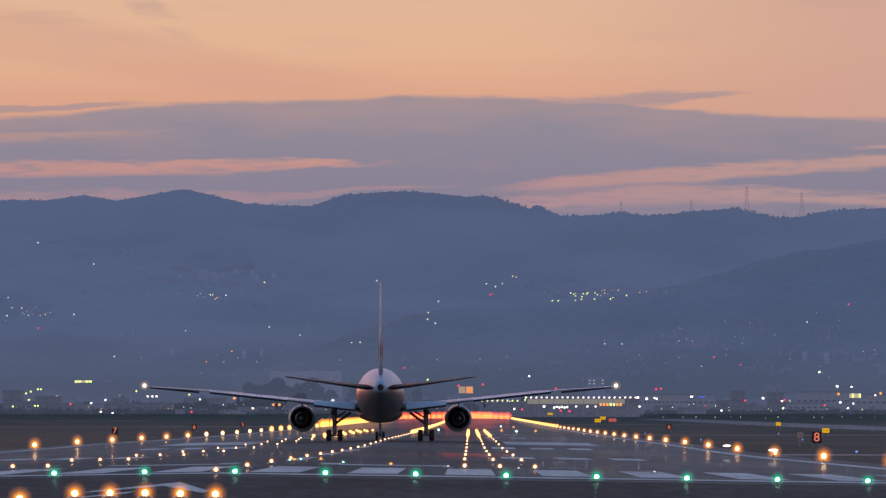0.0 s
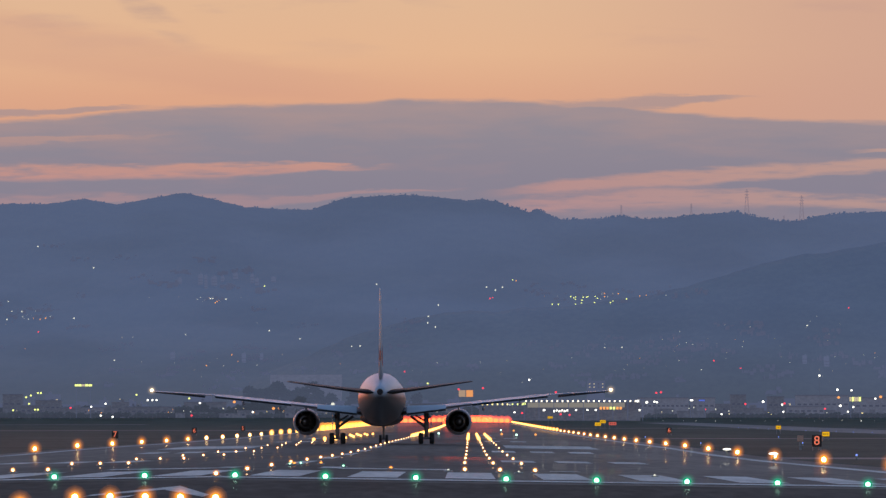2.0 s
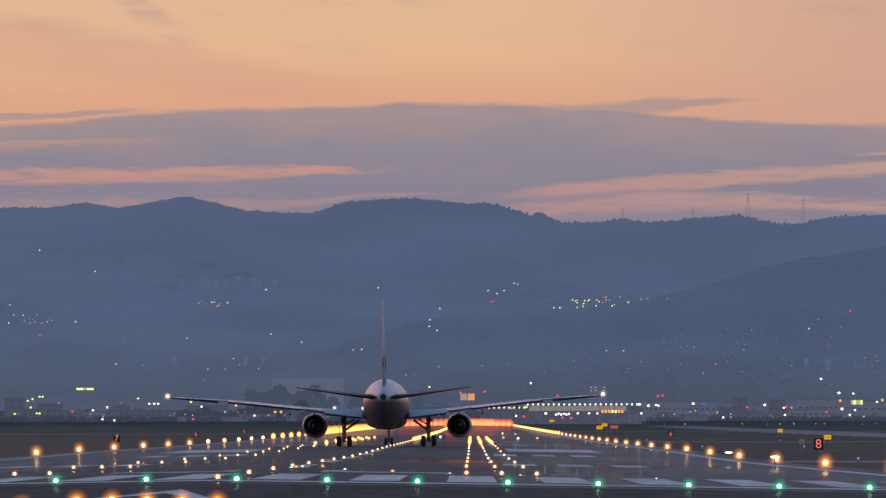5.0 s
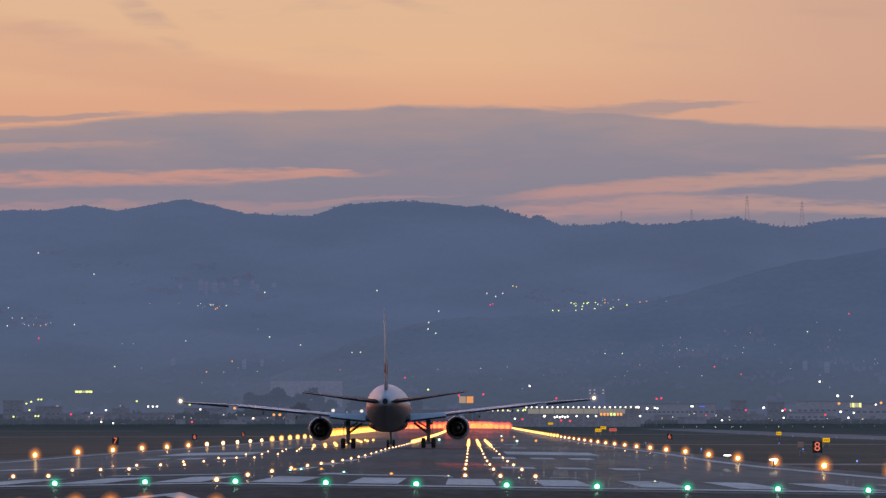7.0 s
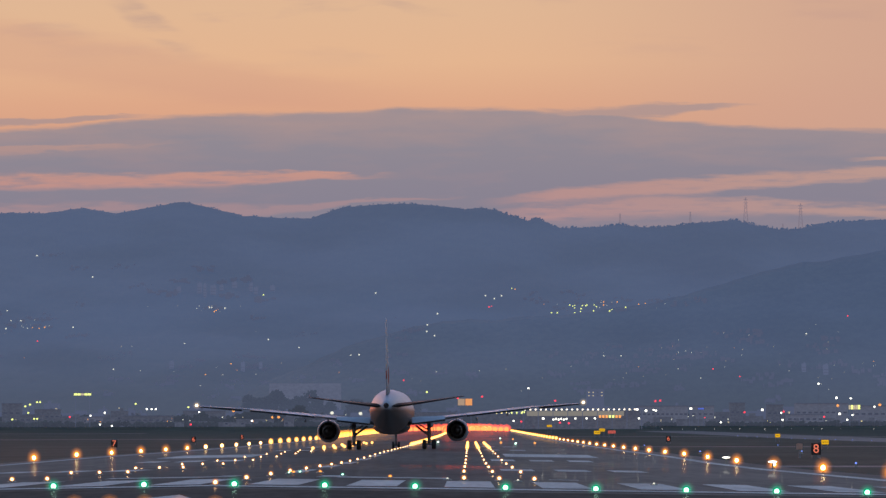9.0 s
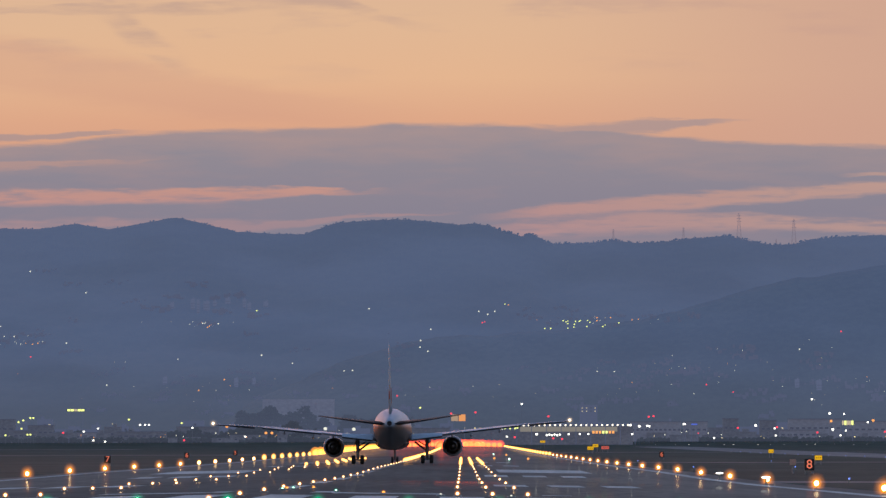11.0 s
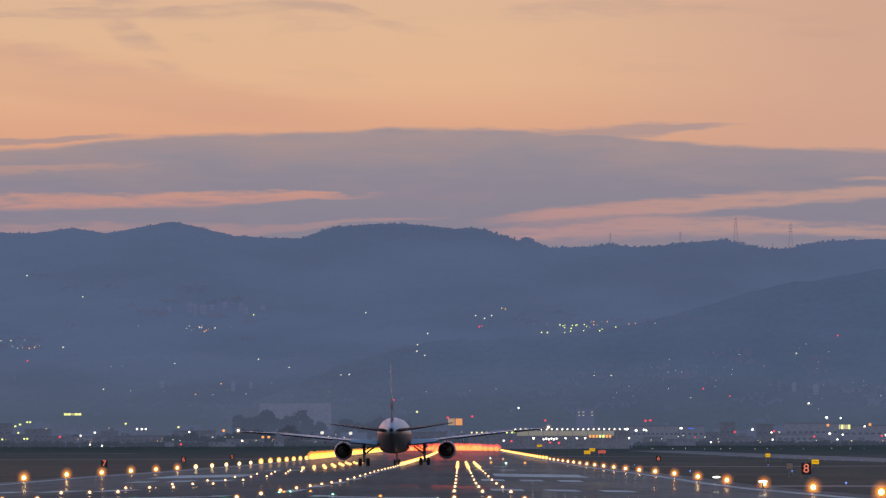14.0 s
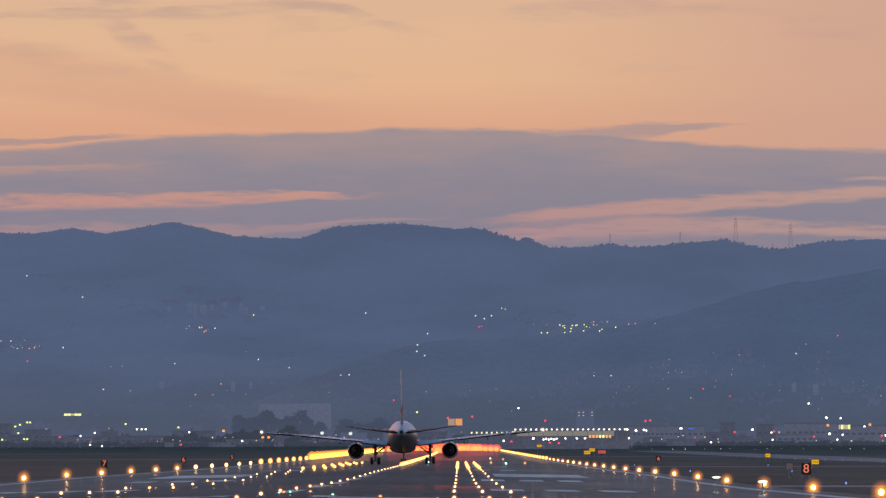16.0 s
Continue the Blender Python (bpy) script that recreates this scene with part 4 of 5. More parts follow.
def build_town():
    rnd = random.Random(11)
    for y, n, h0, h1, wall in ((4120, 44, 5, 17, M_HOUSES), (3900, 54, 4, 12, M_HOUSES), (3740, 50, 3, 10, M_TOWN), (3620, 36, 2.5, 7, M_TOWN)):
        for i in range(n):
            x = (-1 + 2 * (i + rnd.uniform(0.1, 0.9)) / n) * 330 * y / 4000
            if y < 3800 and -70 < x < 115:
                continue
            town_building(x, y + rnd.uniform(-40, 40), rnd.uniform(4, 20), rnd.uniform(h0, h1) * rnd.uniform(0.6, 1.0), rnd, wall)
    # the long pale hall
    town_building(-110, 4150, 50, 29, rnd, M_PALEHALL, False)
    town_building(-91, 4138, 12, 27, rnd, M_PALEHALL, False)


def long_hall(u0, u1, v, y, wall, bays=0, lit=False):
    """A long low hall between two bearings (metres aside per km), its eaves at the rise v (metres up per km)."""
    x, w = (u0 + u1) / 2 * y / 1000, (u1 - u0) * y / 1000
    g = ground_z(x, y)
    h = EYE_Z + v * y / 1000 - g
    ob = thing("long_hall", "long pale flat-roofed hall beyond the airfield", "building", pose(x, y, g), "halls beyond the field")
    part("wall", box(0, 0, h / 2, w, 14, h), wall, ob)
    part("roof", box(0, -0.3, h + 0.25, w + 0.8, 15.2, 0.5), wall if wall is M_HOUSES else M_ROOF, ob)
    for k in range(bays):
        for f in (0.93, 0.84) if lit else (0.6,):
            part("window", WINDOW, G_DIM if lit and k % 4 != 2 else M_GLASS, ob, m=pose((k + 0.5) / bays * w - w / 2, -7.03, h * f) @ Matrix.Diagonal((w / bays / (5.0 if lit else 2.6), 1, 0.5 if lit else 0.8, 1)))


def tower_block(u, v, w, h):
    """A pale block of flats on the slope."""
    p = on_slope(u, v)
    ob = thing("tower_block", "faint pale block of flats on the wooded hillside", "building", pose(p.x, p.y, p.z - 2), "blocks of flats")
    part("wall", box(0, 2, h / 2 + 1, w, 4, h + 2), M_FLATS, ob)
    part("stair_head", box(w * 0.15, 2, h + 2.4, w * 0.3, 2, 0.8), M_FLATS, ob)
    for k in range(int(h / 2.2)):
        part("balcony", box(0, -0.08, 2.2 + 2.1 * k, w * 0.9, 0.2, 0.5), M_HOUSES, ob)


def build_halls():
    for u0, u1, v, y, wall, bays in ((-77.5, -74.3, 5.0, 3760, M_TOWN, 3), (-72.0, -67.8, 4.0, 3700, M_TOWN, 5), (-67.9, -60.7, 2.75, 3640, M_HALL, 6), (-74.5, -70.7, 3.1, 3650, M_TOWN, 4),
                                     (-57.0, -48.8, 2.9, 3650, M_TOWN, 8), (-47.0, -40.0, 3.7, 3720, M_TOWN, 5), (29.4, 37.9, 4.4, 3640, M_HALL, 11), (38.4, 42.3, 4.4, 3650, M_HALL, 4),
                                     (45.0, 47.5, 4.9, 3680, M_TOWN, 3), (51.2, 53.9, 4.6, 3680, M_TOWN, 3), (56.0, 64.8, 4.8, 3690, M_HALL, 9), (65.8, 74.5, 4.4, 3650, M_HALL, 8),
                                     (54.5, 60.7, 2.95, 3610, M_HALL, 6), (-9.0, -1.0, 3.4, 3690, M_TOWN, 7)):
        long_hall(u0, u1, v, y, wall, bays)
    long_hall(20.9, 23.8, 7.2, 3950, M_HOUSES, 4, True)
    for u, v, w, h in ((-44.3, 23.6, 3.4, 8.0), (-43.4, 23.0, 2.2, 10.0), (-42.0, 23.4, 4.4, 7.0), (-40.6, 24.0, 2.6, 4.5), (-38.4, 24.4, 3.8, 5.0), (-35.6, 23.8, 2.6, 7.0), (-34.8, 23.4, 3.0, 5.5),
                       (-32.0, 24.0, 3.6, 4.0), (-47.8, 23.8, 3.2, 4.0), (57.5, 10.4, 3.0, 5.0), (61.2, 10.0, 3.6, 6.0), (-49.0, 11.0, 3.2, 5.0), (-37.0, 10.6, 3.0, 6.0), (-34.0, 10.8, 2.4, 5.0)):
        tower_block(u, v, w, h)


def build_terminal():
    """Long low hangar hall with a row of white lamps under its canopy."""
    y = 3420.0
    g = ground_z(80, y)
    ob = thing("terminal_hall", "long pale airport hall with white canopy lamps", "building", pose(69, y, g))
    part("wall", box(0, 6, 5.3, 66, 12, 10.6), M_TOWN, ob)
    part("canopy", box(0, -2, 12.0, 70, 16, 0.5, 0.1), M_HOUSES, ob)
    for k in range(22):
        part("canopy_lamp", LAMP_BALL, G_CANOPY, ob, m=pose(-33 + 3.0 * k, -9.0, 11.3))
    for k in range(9):
        part("column", box(-34 + 8.5 * k, -8, 5.9, 0.35, 0.35, 11.8), M_HOUSES, ob)
    # Glowing strip added in place of the canopy lamps' light on the wall.
    part("front_lamplight", box(-4, -0.06, 9.0, 56, 0.1, 2.8), G_HALL, ob, "glowing strip for the lamp light on the hall front")
    for k, c in enumerate((G_ORANGE, G_ORANGE, G_ORANGE, G_YELLOW, G_YELLOW, G_ORANGE, G_ORANGE)):
        part("bay_light", box(10 + 1.9 * k, -9.4, 7.2, 1.3, 0.2, 1.5), c, ob)
    for k in range(6):
        part("apron_lamp", LAMP_BALL, G_WHITE, ob, m=pose(-16.8 + 1.5 * k, -10, 5.5 + 0.4 * (k % 2)))
    low = thing("pier_building", "low dark pier building with greenish lamps", "building", pose(26, y + 10, ground_z(26, y + 10)))
    part("wall", box(0, 4, 4.15, 34, 10, 8.3), M_TOWN, low)
    part("roof", box(0, 4, 8.5, 35, 11, 0.5), M_ROOF, low)
    for k in range(10):
        part("wall_lamp", LAMP_BALL, G_WARM if k < 6 else G_YELLOW, low, m=pose(-15 + 2.9 * k, -1.6, 9.4))
    part("lit_band", box(13, -1.2, 9.8, 9, 0.3, 1.2), G_YELLOW, low)


G_CANOPY = glowing("canopy_lamp_glow", (1.0, 0.86, 0.66), 2.2)
G_HALL = glowing("hall_front_lamplight_glow", (1.0, 0.93, 0.85), 0.22)
LAMP_BALL, WINDOW = SharedMesh(ball(0.6, 1), "lamp"), SharedMesh(box(0, 0, 0, 1.5, 0.08, 1.3), "window")
build_town()
build_halls()
build_terminal()


def lit_board(x, y, z, w, h, glow, label, panels=1):
    ob = thing("lit_board", label, "sign", pose(x, y, ground_z(x, y)))
    z -= ground_z(x, y)
    part("frame", box(0, 0.2, z, w + 0.4, 0.5, h + 0.4, 0.05), M_ROOF, ob)
    for k in range(panels):
        part("panel", box(-w / 2 + (k + 0.5) * w / panels, -0.1, z, w / panels * 0.9, 0.15, h), glow[k % len(glow)], ob)
    for sx in (-0.4, 0.4):
        part("post", tube((sx * w, 0.3, 0), (sx * w, 0.3, z), 0.15, seg=6), M_HOUSES, ob)


G_CREAM = glowing("cream_board_glow", (1.0, 0.7, 0.5), 0.4)
G_BOARD = glowing("orange_board_glow", (1.0, 0.42, 0.16), 0.8)
lit_board(1.5, 3560, 20.5, 9.0, 4.0, (G_CREAM, G_BOARD), "lit cream and orange billboard over the town", 2)
lit_board(-228.0, 3560, 25.5, 10.5, 1.25, (G_YELLOW, G_YELLOW, G_DIM), "row of yellow-green lit panels over the town", 5)
lit_board(143.0, 3560, 16.3, 4.0, 0.9, (G_BLUESIGN,), "blue lit sign on a town building", 1)
lit_board(137.0, 3562, 16.4, 1.8, 0.9, (G_WHITE,), "small white lit sign in the town", 1)
lit_board(235.0, 3560, 17.0, 7.0, 2.6, (G_DIM, G_YELLOW, G_DIM), "dim yellow lit windows on a steel frame", 5)


def build_houses():
    """Faint houses and blocks scattered over the lower slopes."""
    rnd = random.Random(21)
    verts, faces = [], []
    clusters = ((-43, 24, 7, 1.5, 50, 1.7), (-40, 10.5, 6, 1.6, 45, 1.0), (-74, 18.3, 5, 1.3, 40, 1.0), (27, 12.5, 6, 2.2, 90, 0.9), (41, 14, 5, 1.6, 60, 0.9), (56, 16, 7, 1.2, 50, 0.9),
                (14, 23, 5, 0.8, 30, 0.9), (31, 22.4, 6, 0.6, 40, 0.8), (64, 9.5, 8, 1.4, 50, 0.9), (0, 9, 60, 2.0, 160, 1.0), (-50, 15, 25, 5, 70, 0.8), (-65, 27, 8, 3, 25, 0.9), (-6, 18, 3, 1.5, 18, 0.9))
    for cu, cv, su, sv, n, size in clusters:
        for i in range(int(n * 1.6)):
            if i % 9 == 0:
                gu, gv = cu + rnd.gauss(0, su), cv + rnd.gauss(0, sv)
            p = on_slope(gu + rnd.gauss(0, 0.9), max(gv + rnd.gauss(0, 0.22), 4.5))
            if p.y > 4840:
                continue
            w, h = rnd.uniform(0.5, 3.2) * size, rnd.uniform(0.3, 1.15) * size
            n0 = len(verts)
            verts += [(p.x + a * w / 2, p.y + b * 1.5, p.z - 2 + c * (h + 2)) for c in (0, 1) for a, b in ((-1, -1), (1, -1), (1, 1), (-1, 1))]
            faces += [tuple(n0 + k for k in f) for f in ((0, 1, 5, 4), (1, 2, 6, 5), (2, 3, 7, 6), (3, 0, 4, 7), (4, 5, 6, 7))]
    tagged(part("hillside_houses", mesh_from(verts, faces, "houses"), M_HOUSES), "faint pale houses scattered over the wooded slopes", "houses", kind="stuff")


build_houses()


def glints(colour, label, n, seed):
    """Small lit windows and street lamps, too many to count, low over the town."""
    rnd = random.Random(seed)
    verts, faces = [], []
    for i in range(n):
        y = rnd.uniform(3590, 3610) if i % 3 else rnd.uniform(3705, 3720)
        x = rnd.uniform(-330, 330) * y / 4000
        z = ground_z(x, y) + abs(rnd.gauss(1.5, 3.0)) + 0.5
        a, b = rnd.uniform(0.15, 0.42), rnd.uniform(0.15, 0.36)
        n0 = len(verts)
        verts += [(x + p * a, y + q * 0.1, z + r * b) for r in (-1, 1) for p, q in ((-1, -1), (1, -1), (1, 1), (-1, 1))]
        faces += [tuple(n0 + k for k in f) for f in ((0, 1, 5, 4), (1, 2, 6, 5), (2, 3, 7, 6), (3, 0, 4, 7), (4, 5, 6, 7), (3, 2, 1, 0))]
    tagged(part("town_glints", mesh_from(verts, faces, "glints"), colour), label, "lights", kind="stuff")


def slope_glints(colour, label, n, seed):
    """Faint street lamps and windows among the houses on the slopes, too many to count."""
    rnd = random.Random(seed)
    verts, faces = [], []
    places = ((27, 12.5, 6, 2.0), (-74, 18.3, 4, 0.8), (41, 14, 5, 1.6), (10, 9.5, 35, 1.8), (57, 15, 7, 1.6), (64, 9.5, 6, 1.4), (-42, 21.2, 2.5, 0.4), (24, 21.6, 6, 0.5), (-45, 13, 22, 4), (-40, 10.5, 6, 1.2))
    for i in range(n):
        cu, cv, su, sv = places[i % len(places)]
        p = on_slope(cu + rnd.gauss(0, su), max(cv + rnd.gauss(0, sv), 5.0))
        r = rnd.uniform(0.14, 0.34)
        n0 = len(verts)
        verts += [(p.x + r * a, p.y - 1.2 + r * b, p.z + r * c) for a, b, c in ((1, 0, 0), (-1, 0, 0), (0, 1, 0), (0, -1, 0), (0, 0, 1), (0, 0, -1))]
        faces += [(n0 + a, n0 + b, n0 + c) for a, b, c in ((0, 2, 4), (2, 1, 4), (1, 3, 4), (3, 0, 4), (2, 0, 5), (1, 2, 5), (3, 1, 5), (0, 3, 5))]
    tagged(part("hillside_glints", mesh_from(verts, faces, "glints"), colour), label, "lights", kind="stuff")


slope_glints(G_PALE, "faint pale street lamps among hillside houses", 64, 41)
slope_glints(G_DIM, "faint warm windows of hillside houses", 44, 42)
slope_glints(G_ORANGE, "faint orange street lamps on the slopes", 12, 43)
glints(G_PALE, "small pale town windows and street lamps", 55, 31)
glints(G_DIM, "small dim warm windows of the town", 80, 32)
glints(G_ORANGE, "small orange street lamps of the town", 34, 33)
glints(G_WARM, "small warm street lamps of the town", 26, 34)
glints(G_RED, "small red lamps over the town", 14, 35)


def woods(spans, seed, y, material):
    """A dark uneven tree belt made of many small clumps."""
    rnd = random.Random(seed)
    verts, faces = [], []
    ico = bmesh.new()
    bmesh.ops.create_icosphere(ico, subdivisions=1, radius=1.0)
    iv, jf = [tuple(v.co) for v in ico.verts], [tuple(v.index for v in f.verts) for f in ico.faces]
    ico.free()
    for x0, x1, h in spans:
        for i in range(int((x1 - x0) * 1.6 * max(1.0, h / 5))):
            x = rnd.uniform(x0, x1)
            top = h * (0.55 + 0.45 * noise.noise(Vector((x * 0.09, seed, 0.0)))) + rnd.uniform(-0.6, 0.8)
            for k in range(5):
                r = rnd.uniform(0.5, 1.4)
                cx, cy, cz = x + rnd.uniform(-1.4, 1.4), y + rnd.uniform(-3, 3), ground_z(x, y) + max(top * rnd.uniform(0.1, 1.0), 0.4)
                n0 = len(verts)
                verts += [(cx + r * a * rnd.uniform(0.8, 1.2), cy + r * b, cz + r * 0.8 * c * rnd.uniform(0.8, 1.2)) for a, b, c in iv]
                faces += [(n0 + a, n0 + b, n0 + c) for a, b, c in jf]
    tagged(part("tree_belt", mesh_from(verts, faces, "woods"), material), "dark uneven tree belt along the airfield boundary", "trees", kind="stuff")


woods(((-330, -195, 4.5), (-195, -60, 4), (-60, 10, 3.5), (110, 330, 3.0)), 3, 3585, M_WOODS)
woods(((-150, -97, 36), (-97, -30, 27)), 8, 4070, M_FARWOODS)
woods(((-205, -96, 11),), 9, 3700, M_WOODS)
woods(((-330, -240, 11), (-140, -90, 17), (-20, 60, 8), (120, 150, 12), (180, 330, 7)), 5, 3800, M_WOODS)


# ---- sky ----
def build_sky():
    n = Nodes("evening_sky")
    tc = n.add("ShaderNodeTexCoord")
    sep = n.add("ShaderNodeSeparateXYZ")
    n.t.links.new(tc.outputs["Object"], sep.inputs[0])
    # sky units: u to the right, v downward, about half a metre each
    u = n.math("MULTIPLY_ADD", sep.outputs[0], 2.1212, 820.0)
    v = n.math("MULTIPLY_ADD", sep.outputs[2], -2.1212, 749.2)

    def wave(su, sv, detail, seed):
        c = n.add("ShaderNodeCombineXYZ")
        n.put(c.inputs[0], n.math("MULTIPLY", u, su))
        n.put(c.inputs[1], n.math("MULTIPLY", v, sv))
        c.inputs[2].default_value = seed
        return n.math("SUBTRACT", n.noise(c.outputs[0], 1.0, detail, 0.55), 0.5)

    big, mid, fine = wave(1 / 420, 1 / 90, 4, 1.0), wave(1 / 150, 1 / 26, 5, 5.0), wave(1 / 75, 1 / 9, 5, 9.0)
    warp = n.math("ADD", n.math("MULTIPLY", mid, 30.0), n.math("MULTIPLY", fine, 18.0))
    vw = n.math("ADD", v, warp)

    def curve(points):
        fc = n.add("ShaderNodeFloatCurve")
        n.put(fc.inputs["Value"], n.math("MULTIPLY_ADD", u, 1 / 2000, 0.1))
        cm = fc.mapping
        cv = cm.curves[0]
        pts = [((a / 2000 + 0.1), b / 1000) for a, b in points]
        cv.points[0].location, cv.points[1].location = pts[0], pts[-1]
        for p in pts[1:-1]:
            cv.points.new(*p)
        cm.update()
        return n.math("MULTIPLY", fc.outputs[0], 1000.0)

    def streak(centre, width, lo, hi, soft):
        d = n.math("ABSOLUTE", n.math("SUBTRACT", n.math("ADD", v, n.math("MULTIPLY", warp, 0.85)), curve(centre)))
        w = curve(width)
        a = n.math("SUBTRACT", 1.0, n.ramp01(n.math("DIVIDE", d, w), 0.45, 1.25))
        return n.math("MULTIPLY", a, n.math("MULTIPLY", n.ramp01(u, lo, lo + soft), n.ramp01(u, hi, hi - soft)))

    ramp = n.add("ShaderNodeValToRGB")
    n.put(ramp.inputs[0], n.math("MULTIPLY_ADD", v, 1 / 600, 0.25))
    stops = ((-140, (217, 180, 152)), (0, (225, 183, 148)), (90, (228, 181, 144)), (165, (222, 168, 136)), (240, (214, 158, 132)), (300, (200, 148, 136)), (375, (196, 148, 145)))
    els = ramp.color_ramp.elements
    els[0].position, els[1].position = stops[0][0] / 600 + 0.25, stops[-1][0] / 600 + 0.25
    els[0].color, els[1].color = lin(*stops[0][1]), lin(*stops[-1][1])
    for p, c in stops[1:-1]:
        e = els.new(p / 600 + 0.25)
        e.color = lin(*c)
    sky = ramp.outputs[0]
    # thin high wisps
    wisp = n.math("MULTIPLY", n.ramp01(wave(1 / 330, 1 / 60, 5, 14.0), 0.03, 0.22), n.ramp01(v, 130, -20))
    sky = n.mix(n.math("MULTIPLY", wisp, 0.5), sky, lin(186, 155, 145))
    blush = n.math("MULTIPLY", streak([(-200, 30), (0, 62), (200, 92), (400, 128), (800, 160), (1800, 200)], [(-200, 60), (0, 55), (400, 42), (700, 25), (1800, 20)], -900, 820, 400), 0.34)
    sky = n.mix(blush, sky, lin(206, 154, 134))
    veil = streak([(-200, -200), (190, -40), (235, -4), (310, 48), (400, 100), (1800, 800)], [(-200, 20), (230, 30), (320, 26), (1800, 20)], 170, 370, 90)
    high = streak([(-200, -30), (0, -28), (380, -36), (600, -44), (760, -40), (1800, -44)], [(-200, 9), (250, 10), (500, 14), (700, 10), (1800, 8)], -900, 820, 200)
    sky = n.mix(n.math("MULTIPLY", n.math("MULTIPLY", n.math("MAXIMUM", n.math("MULTIPLY", veil, 1.0), high), n.ramp01(n.math("ADD", mid, n.math("MULTIPLY", big, 0.7)), -0.22, 0.2)), 0.5), sky, lin(172, 146, 142))
    right = n.ramp01(u, 800, 1650)
    sky = n.mix(n.math("MULTIPLY", right, 0.8), sky, lin(205, 162, 143))
    # the long grey bank
    top = curve([(-200, 222), (0, 210), (150, 200), (300, 186), (500, 180), (800, 172), (1000, 178), (1100, 184), (1180, 192), (1260, 201), (1400, 207), (1568, 212), (1800, 216)])
    bank = n.ramp01(n.math("SUBTRACT", n.math("ADD", v, n.math("MULTIPLY", warp, 0.55)), top), -4, 7)
    thin = n.ramp01(n.math("SUBTRACT", vw, top), 0, 90)

    s1 = streak([(-200, 302), (0, 301), (200, 300), (400, 296), (650, 289), (1800, 280)], [(-200, 18), (0, 16), (350, 13), (600, 6), (700, 3), (1800, 3)], -900, 720, 120)
    s2 = streak([(-200, 380), (850, 338), (1000, 326), (1200, 312), (1400, 298), (1568, 288), (1800, 276)], [(-200, 4), (850, 6), (1000, 13), (1300, 15), (1568, 13), (1800, 13)], 820, 2600, 180)
    s3 = streak([(-200, 250), (0, 247), (330, 232), (1800, 200)], [(-200, 6), (0, 6), (330, 3), (1800, 3)], -900, 360, 200)
    s4 = streak([(-200, 350), (0, 352), (200, 352), (520, 350), (640, 336), (780, 328), (1800, 330)], [(-200, 9), (500, 11), (640, 5), (800, 3), (1800, 3)], -900, 850, 100)
    s5 = streak([(-200, 400), (800, 372), (950, 358), (1100, 350), (1240, 345), (1450, 352), (1568, 356), (1800, 360)], [(-200, 10), (800, 14), (950, 17), (1200, 20), (1450, 13), (1800, 12)], 820, 2600, 150)
    s6 = streak([(-200, 262), (1480, 267), (1568, 262), (1800, 256)], [(-200, 5), (1500, 4), (1800, 7)], 1480, 2600, 80)
    s7 = streak([(-200, 190), (0, 196), (120, 192), (230, 186), (1800, 180)], [(-200, 8), (0, 8), (220, 5), (1800, 3)], -900, 300, 120)
    light = n.math("MAXIMUM", s1, n.math("MAXIMUM", n.math("MULTIPLY", s2, 0.8), n.math("MAXIMUM", n.math("MULTIPLY", s4, 0.42), n.math("MULTIPLY", s5, 0.7))))
    light = n.math("MAXIMUM", light, n.math("MAXIMUM", n.math("MULTIPLY", s3, 0.4), n.math("MULTIPLY", s6, 0.6)))
    light = n.math("MULTIPLY", light, n.ramp01(n.math("ADD", n.math("MULTIPLY", mid, 0.8), n.math("ADD", fine, big)), -0.42, 0.12))
    dense = n.math("MULTIPLY", bank, n.math("MULTIPLY_ADD", thin, 0.14, 0.85))
    dense = n.math("MULTIPLY", dense, n.math("MULTIPLY_ADD", n.math("ADD", big, n.math("MULTIPLY", mid, 0.8)), 0.4, 1.0))
    dense = n.math("MULTIPLY", dense, n.math("SUBTRACT", 1.0, n.math("MULTIPLY", light, 0.85)))
    s8 = streak([(-200, 200), (1000, 184), (1120, 180), (1220, 174), (1320, 169), (1800, 160)], [(-200, 8), (1000, 12), (1150, 12), (1250, 7), (1330, 3), (1800, 3)], 900, 1360, 110)
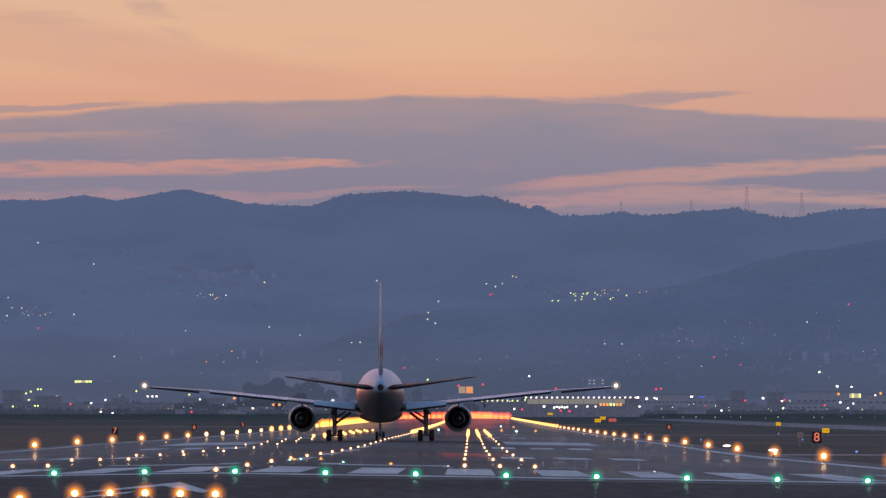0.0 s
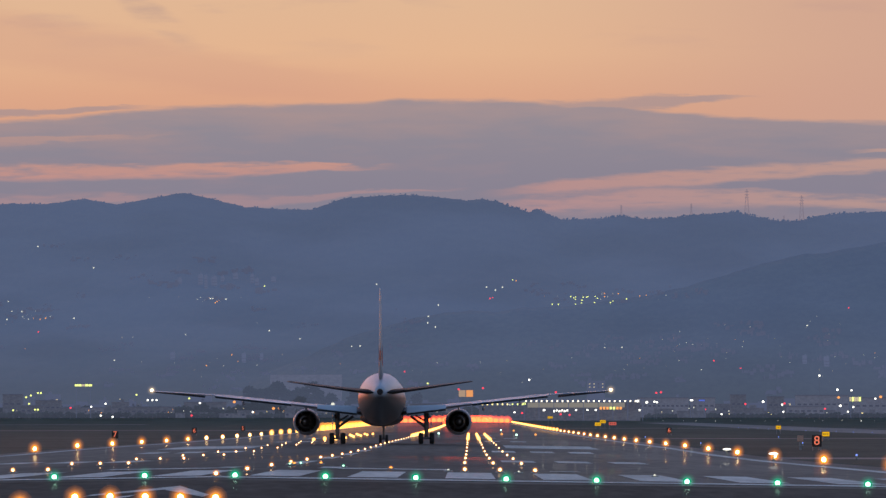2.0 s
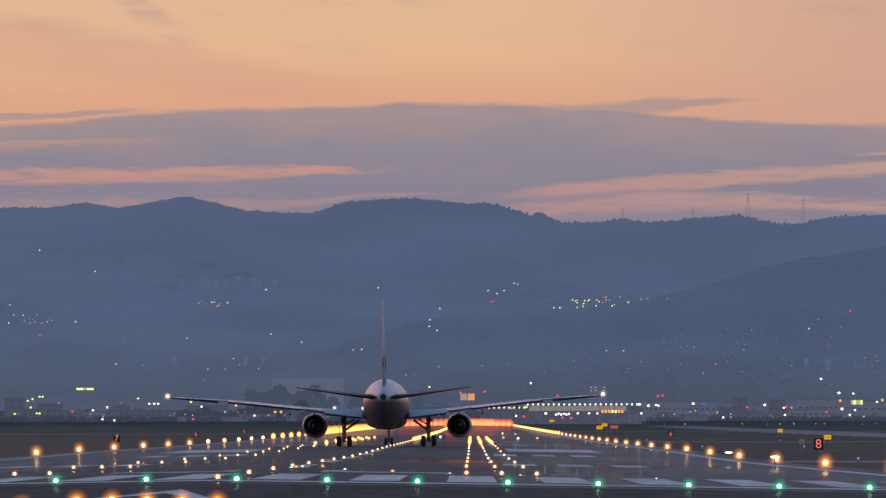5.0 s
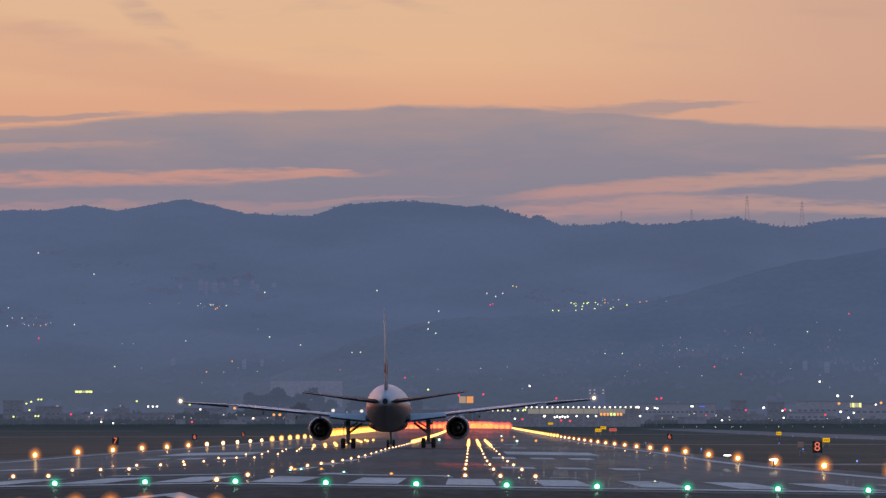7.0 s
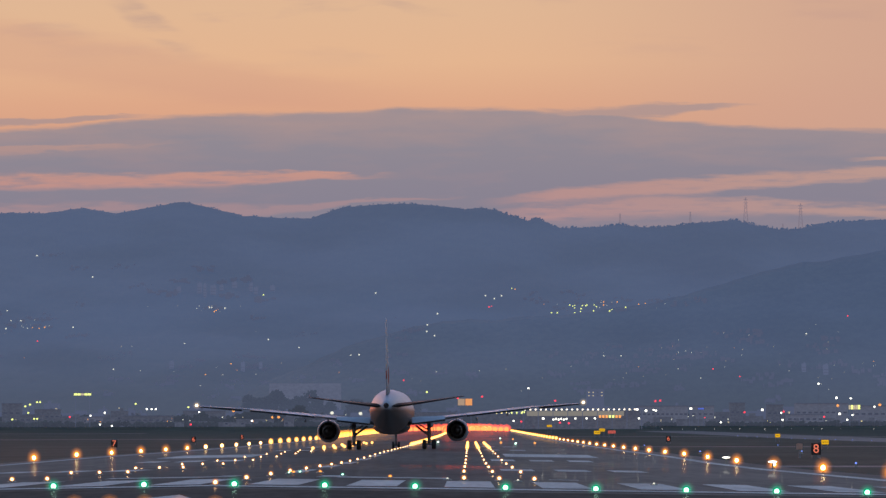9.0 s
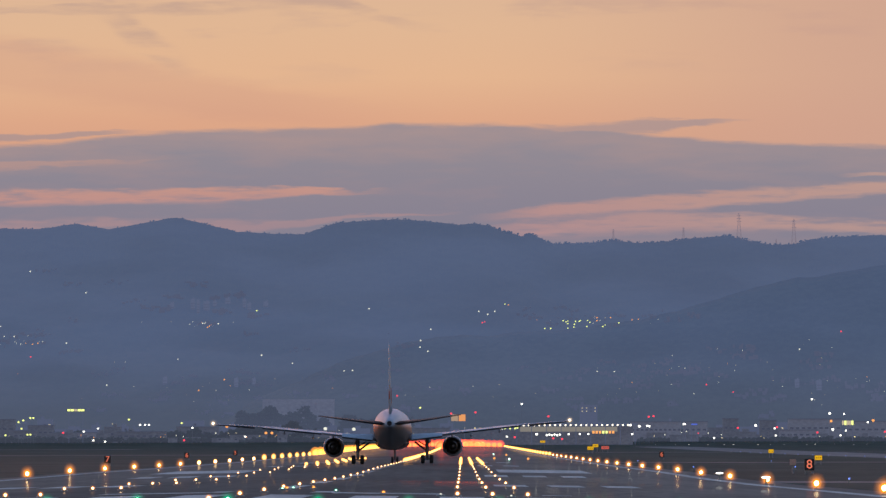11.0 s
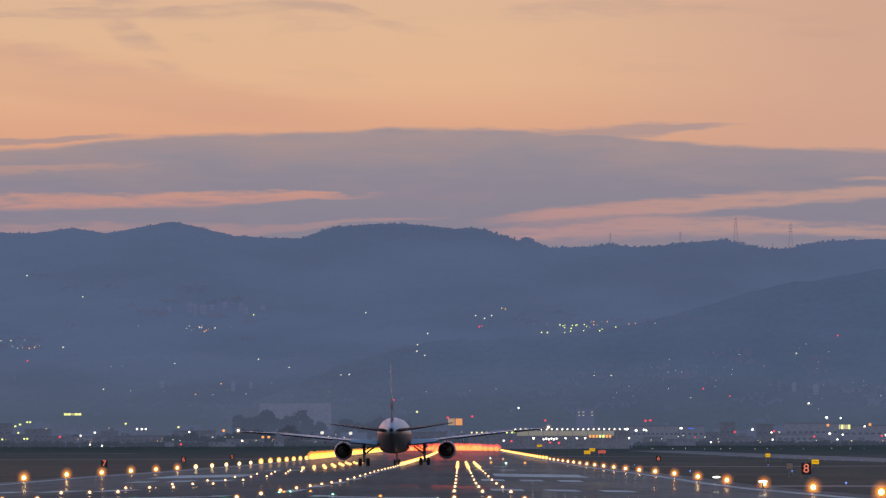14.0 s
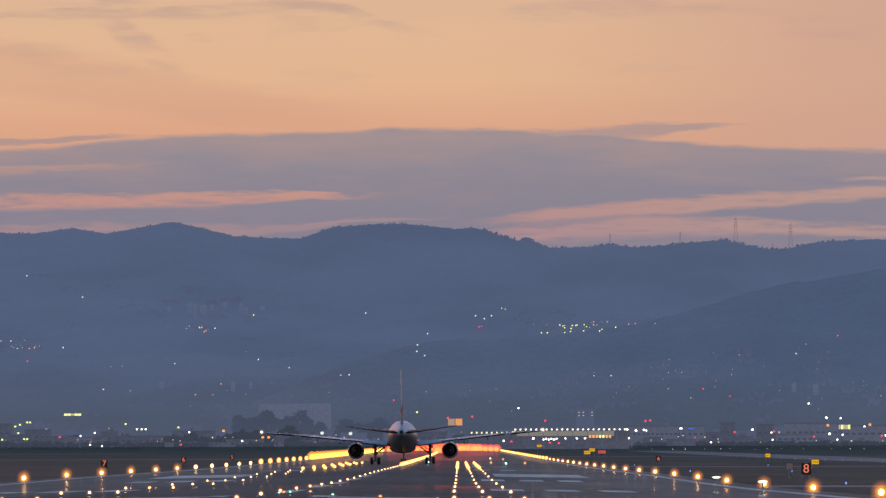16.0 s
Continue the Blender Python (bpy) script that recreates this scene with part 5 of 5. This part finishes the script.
    wing = n.math("MAXIMUM", n.math("MULTIPLY", s7, 0.6), n.math("MULTIPLY", s8, 0.6))
    dense = n.math("MINIMUM", n.math("MAXIMUM", dense, wing), 1.0)
    cloud = n.mix(n.ramp01(v, 160, 370), lin(148, 140, 148), lin(136, 130, 145))
    col = n.mix(dense, sky, cloud)
    e = n.add("ShaderNodeEmission")
    n.put(e.inputs[0], col)
    e.inputs[1].default_value = DUSK
    m = n.finish(e.outputs[0])
    verts, faces = [], []
    for i in range(25):
        x = -1000 + 2000 * i / 24
        verts += [(x, 4935 - 0.00010 * x * x, -5), (x, 4935 - 0.00010 * x * x, 620)]
    faces = [(2 * i, 2 * i + 1, 2 * i + 3, 2 * i + 2) for i in range(24)]
    tagged(part("sky_backdrop", mesh_from(verts, faces, "sky"), m), "orange evening sky with a long grey-violet cloud bank", "sky", kind="structure")


build_sky()


# ---- motion ----
# seconds; metres off the smooth roll aside; bank and heading in degrees, as the crosswind takes it
DRIFT = [(0, -0.10, 0.0, 0.85), (1, -0.10, 0.0, 0.65), (2, -0.10, -0.05, 0.35), (3, -0.10, -0.12, 0.15), (4, -0.05, -0.18, 0.05), (6.5, 0.0, -0.35, 0.1), (7.5, 0.0, -0.4, -0.1),
         (8.5, -0.05, -0.38, -0.5), (9, -0.05, -0.36, -0.7), (10.2, 0.05, -0.38, -0.4), (11.5, 0.14, -0.42, -0.05), (12, -0.03, -0.45, 0.0), (13, -0.26, -0.48, 0.0), (14, -0.58, -0.5, -0.4),
         (15, -0.48, -0.45, -0.2), (16, -0.12, -0.35, 0.1)]


def motions():
    rows = []
    for k in range(33):
        t = 0.5 * k
        d = 596.65 + 8.203 * t - 0.2743 * t * t + 0.14153 * t ** 3 - 0.0036204 * t ** 4
        y = d + 7.3
        aside, bank, heading = (float(np.interp(t, [r[0] for r in DRIFT], [r[i] for r in DRIFT])) for i in (1, 2, 3))
        x = -8.55 + 0.2 * math.cos(t * 0.4) + aside
        rows.append((t, pose(x, y, profile(y) + 0.03, 0, bank, heading)))
    walk(airliner, rows)


motions()
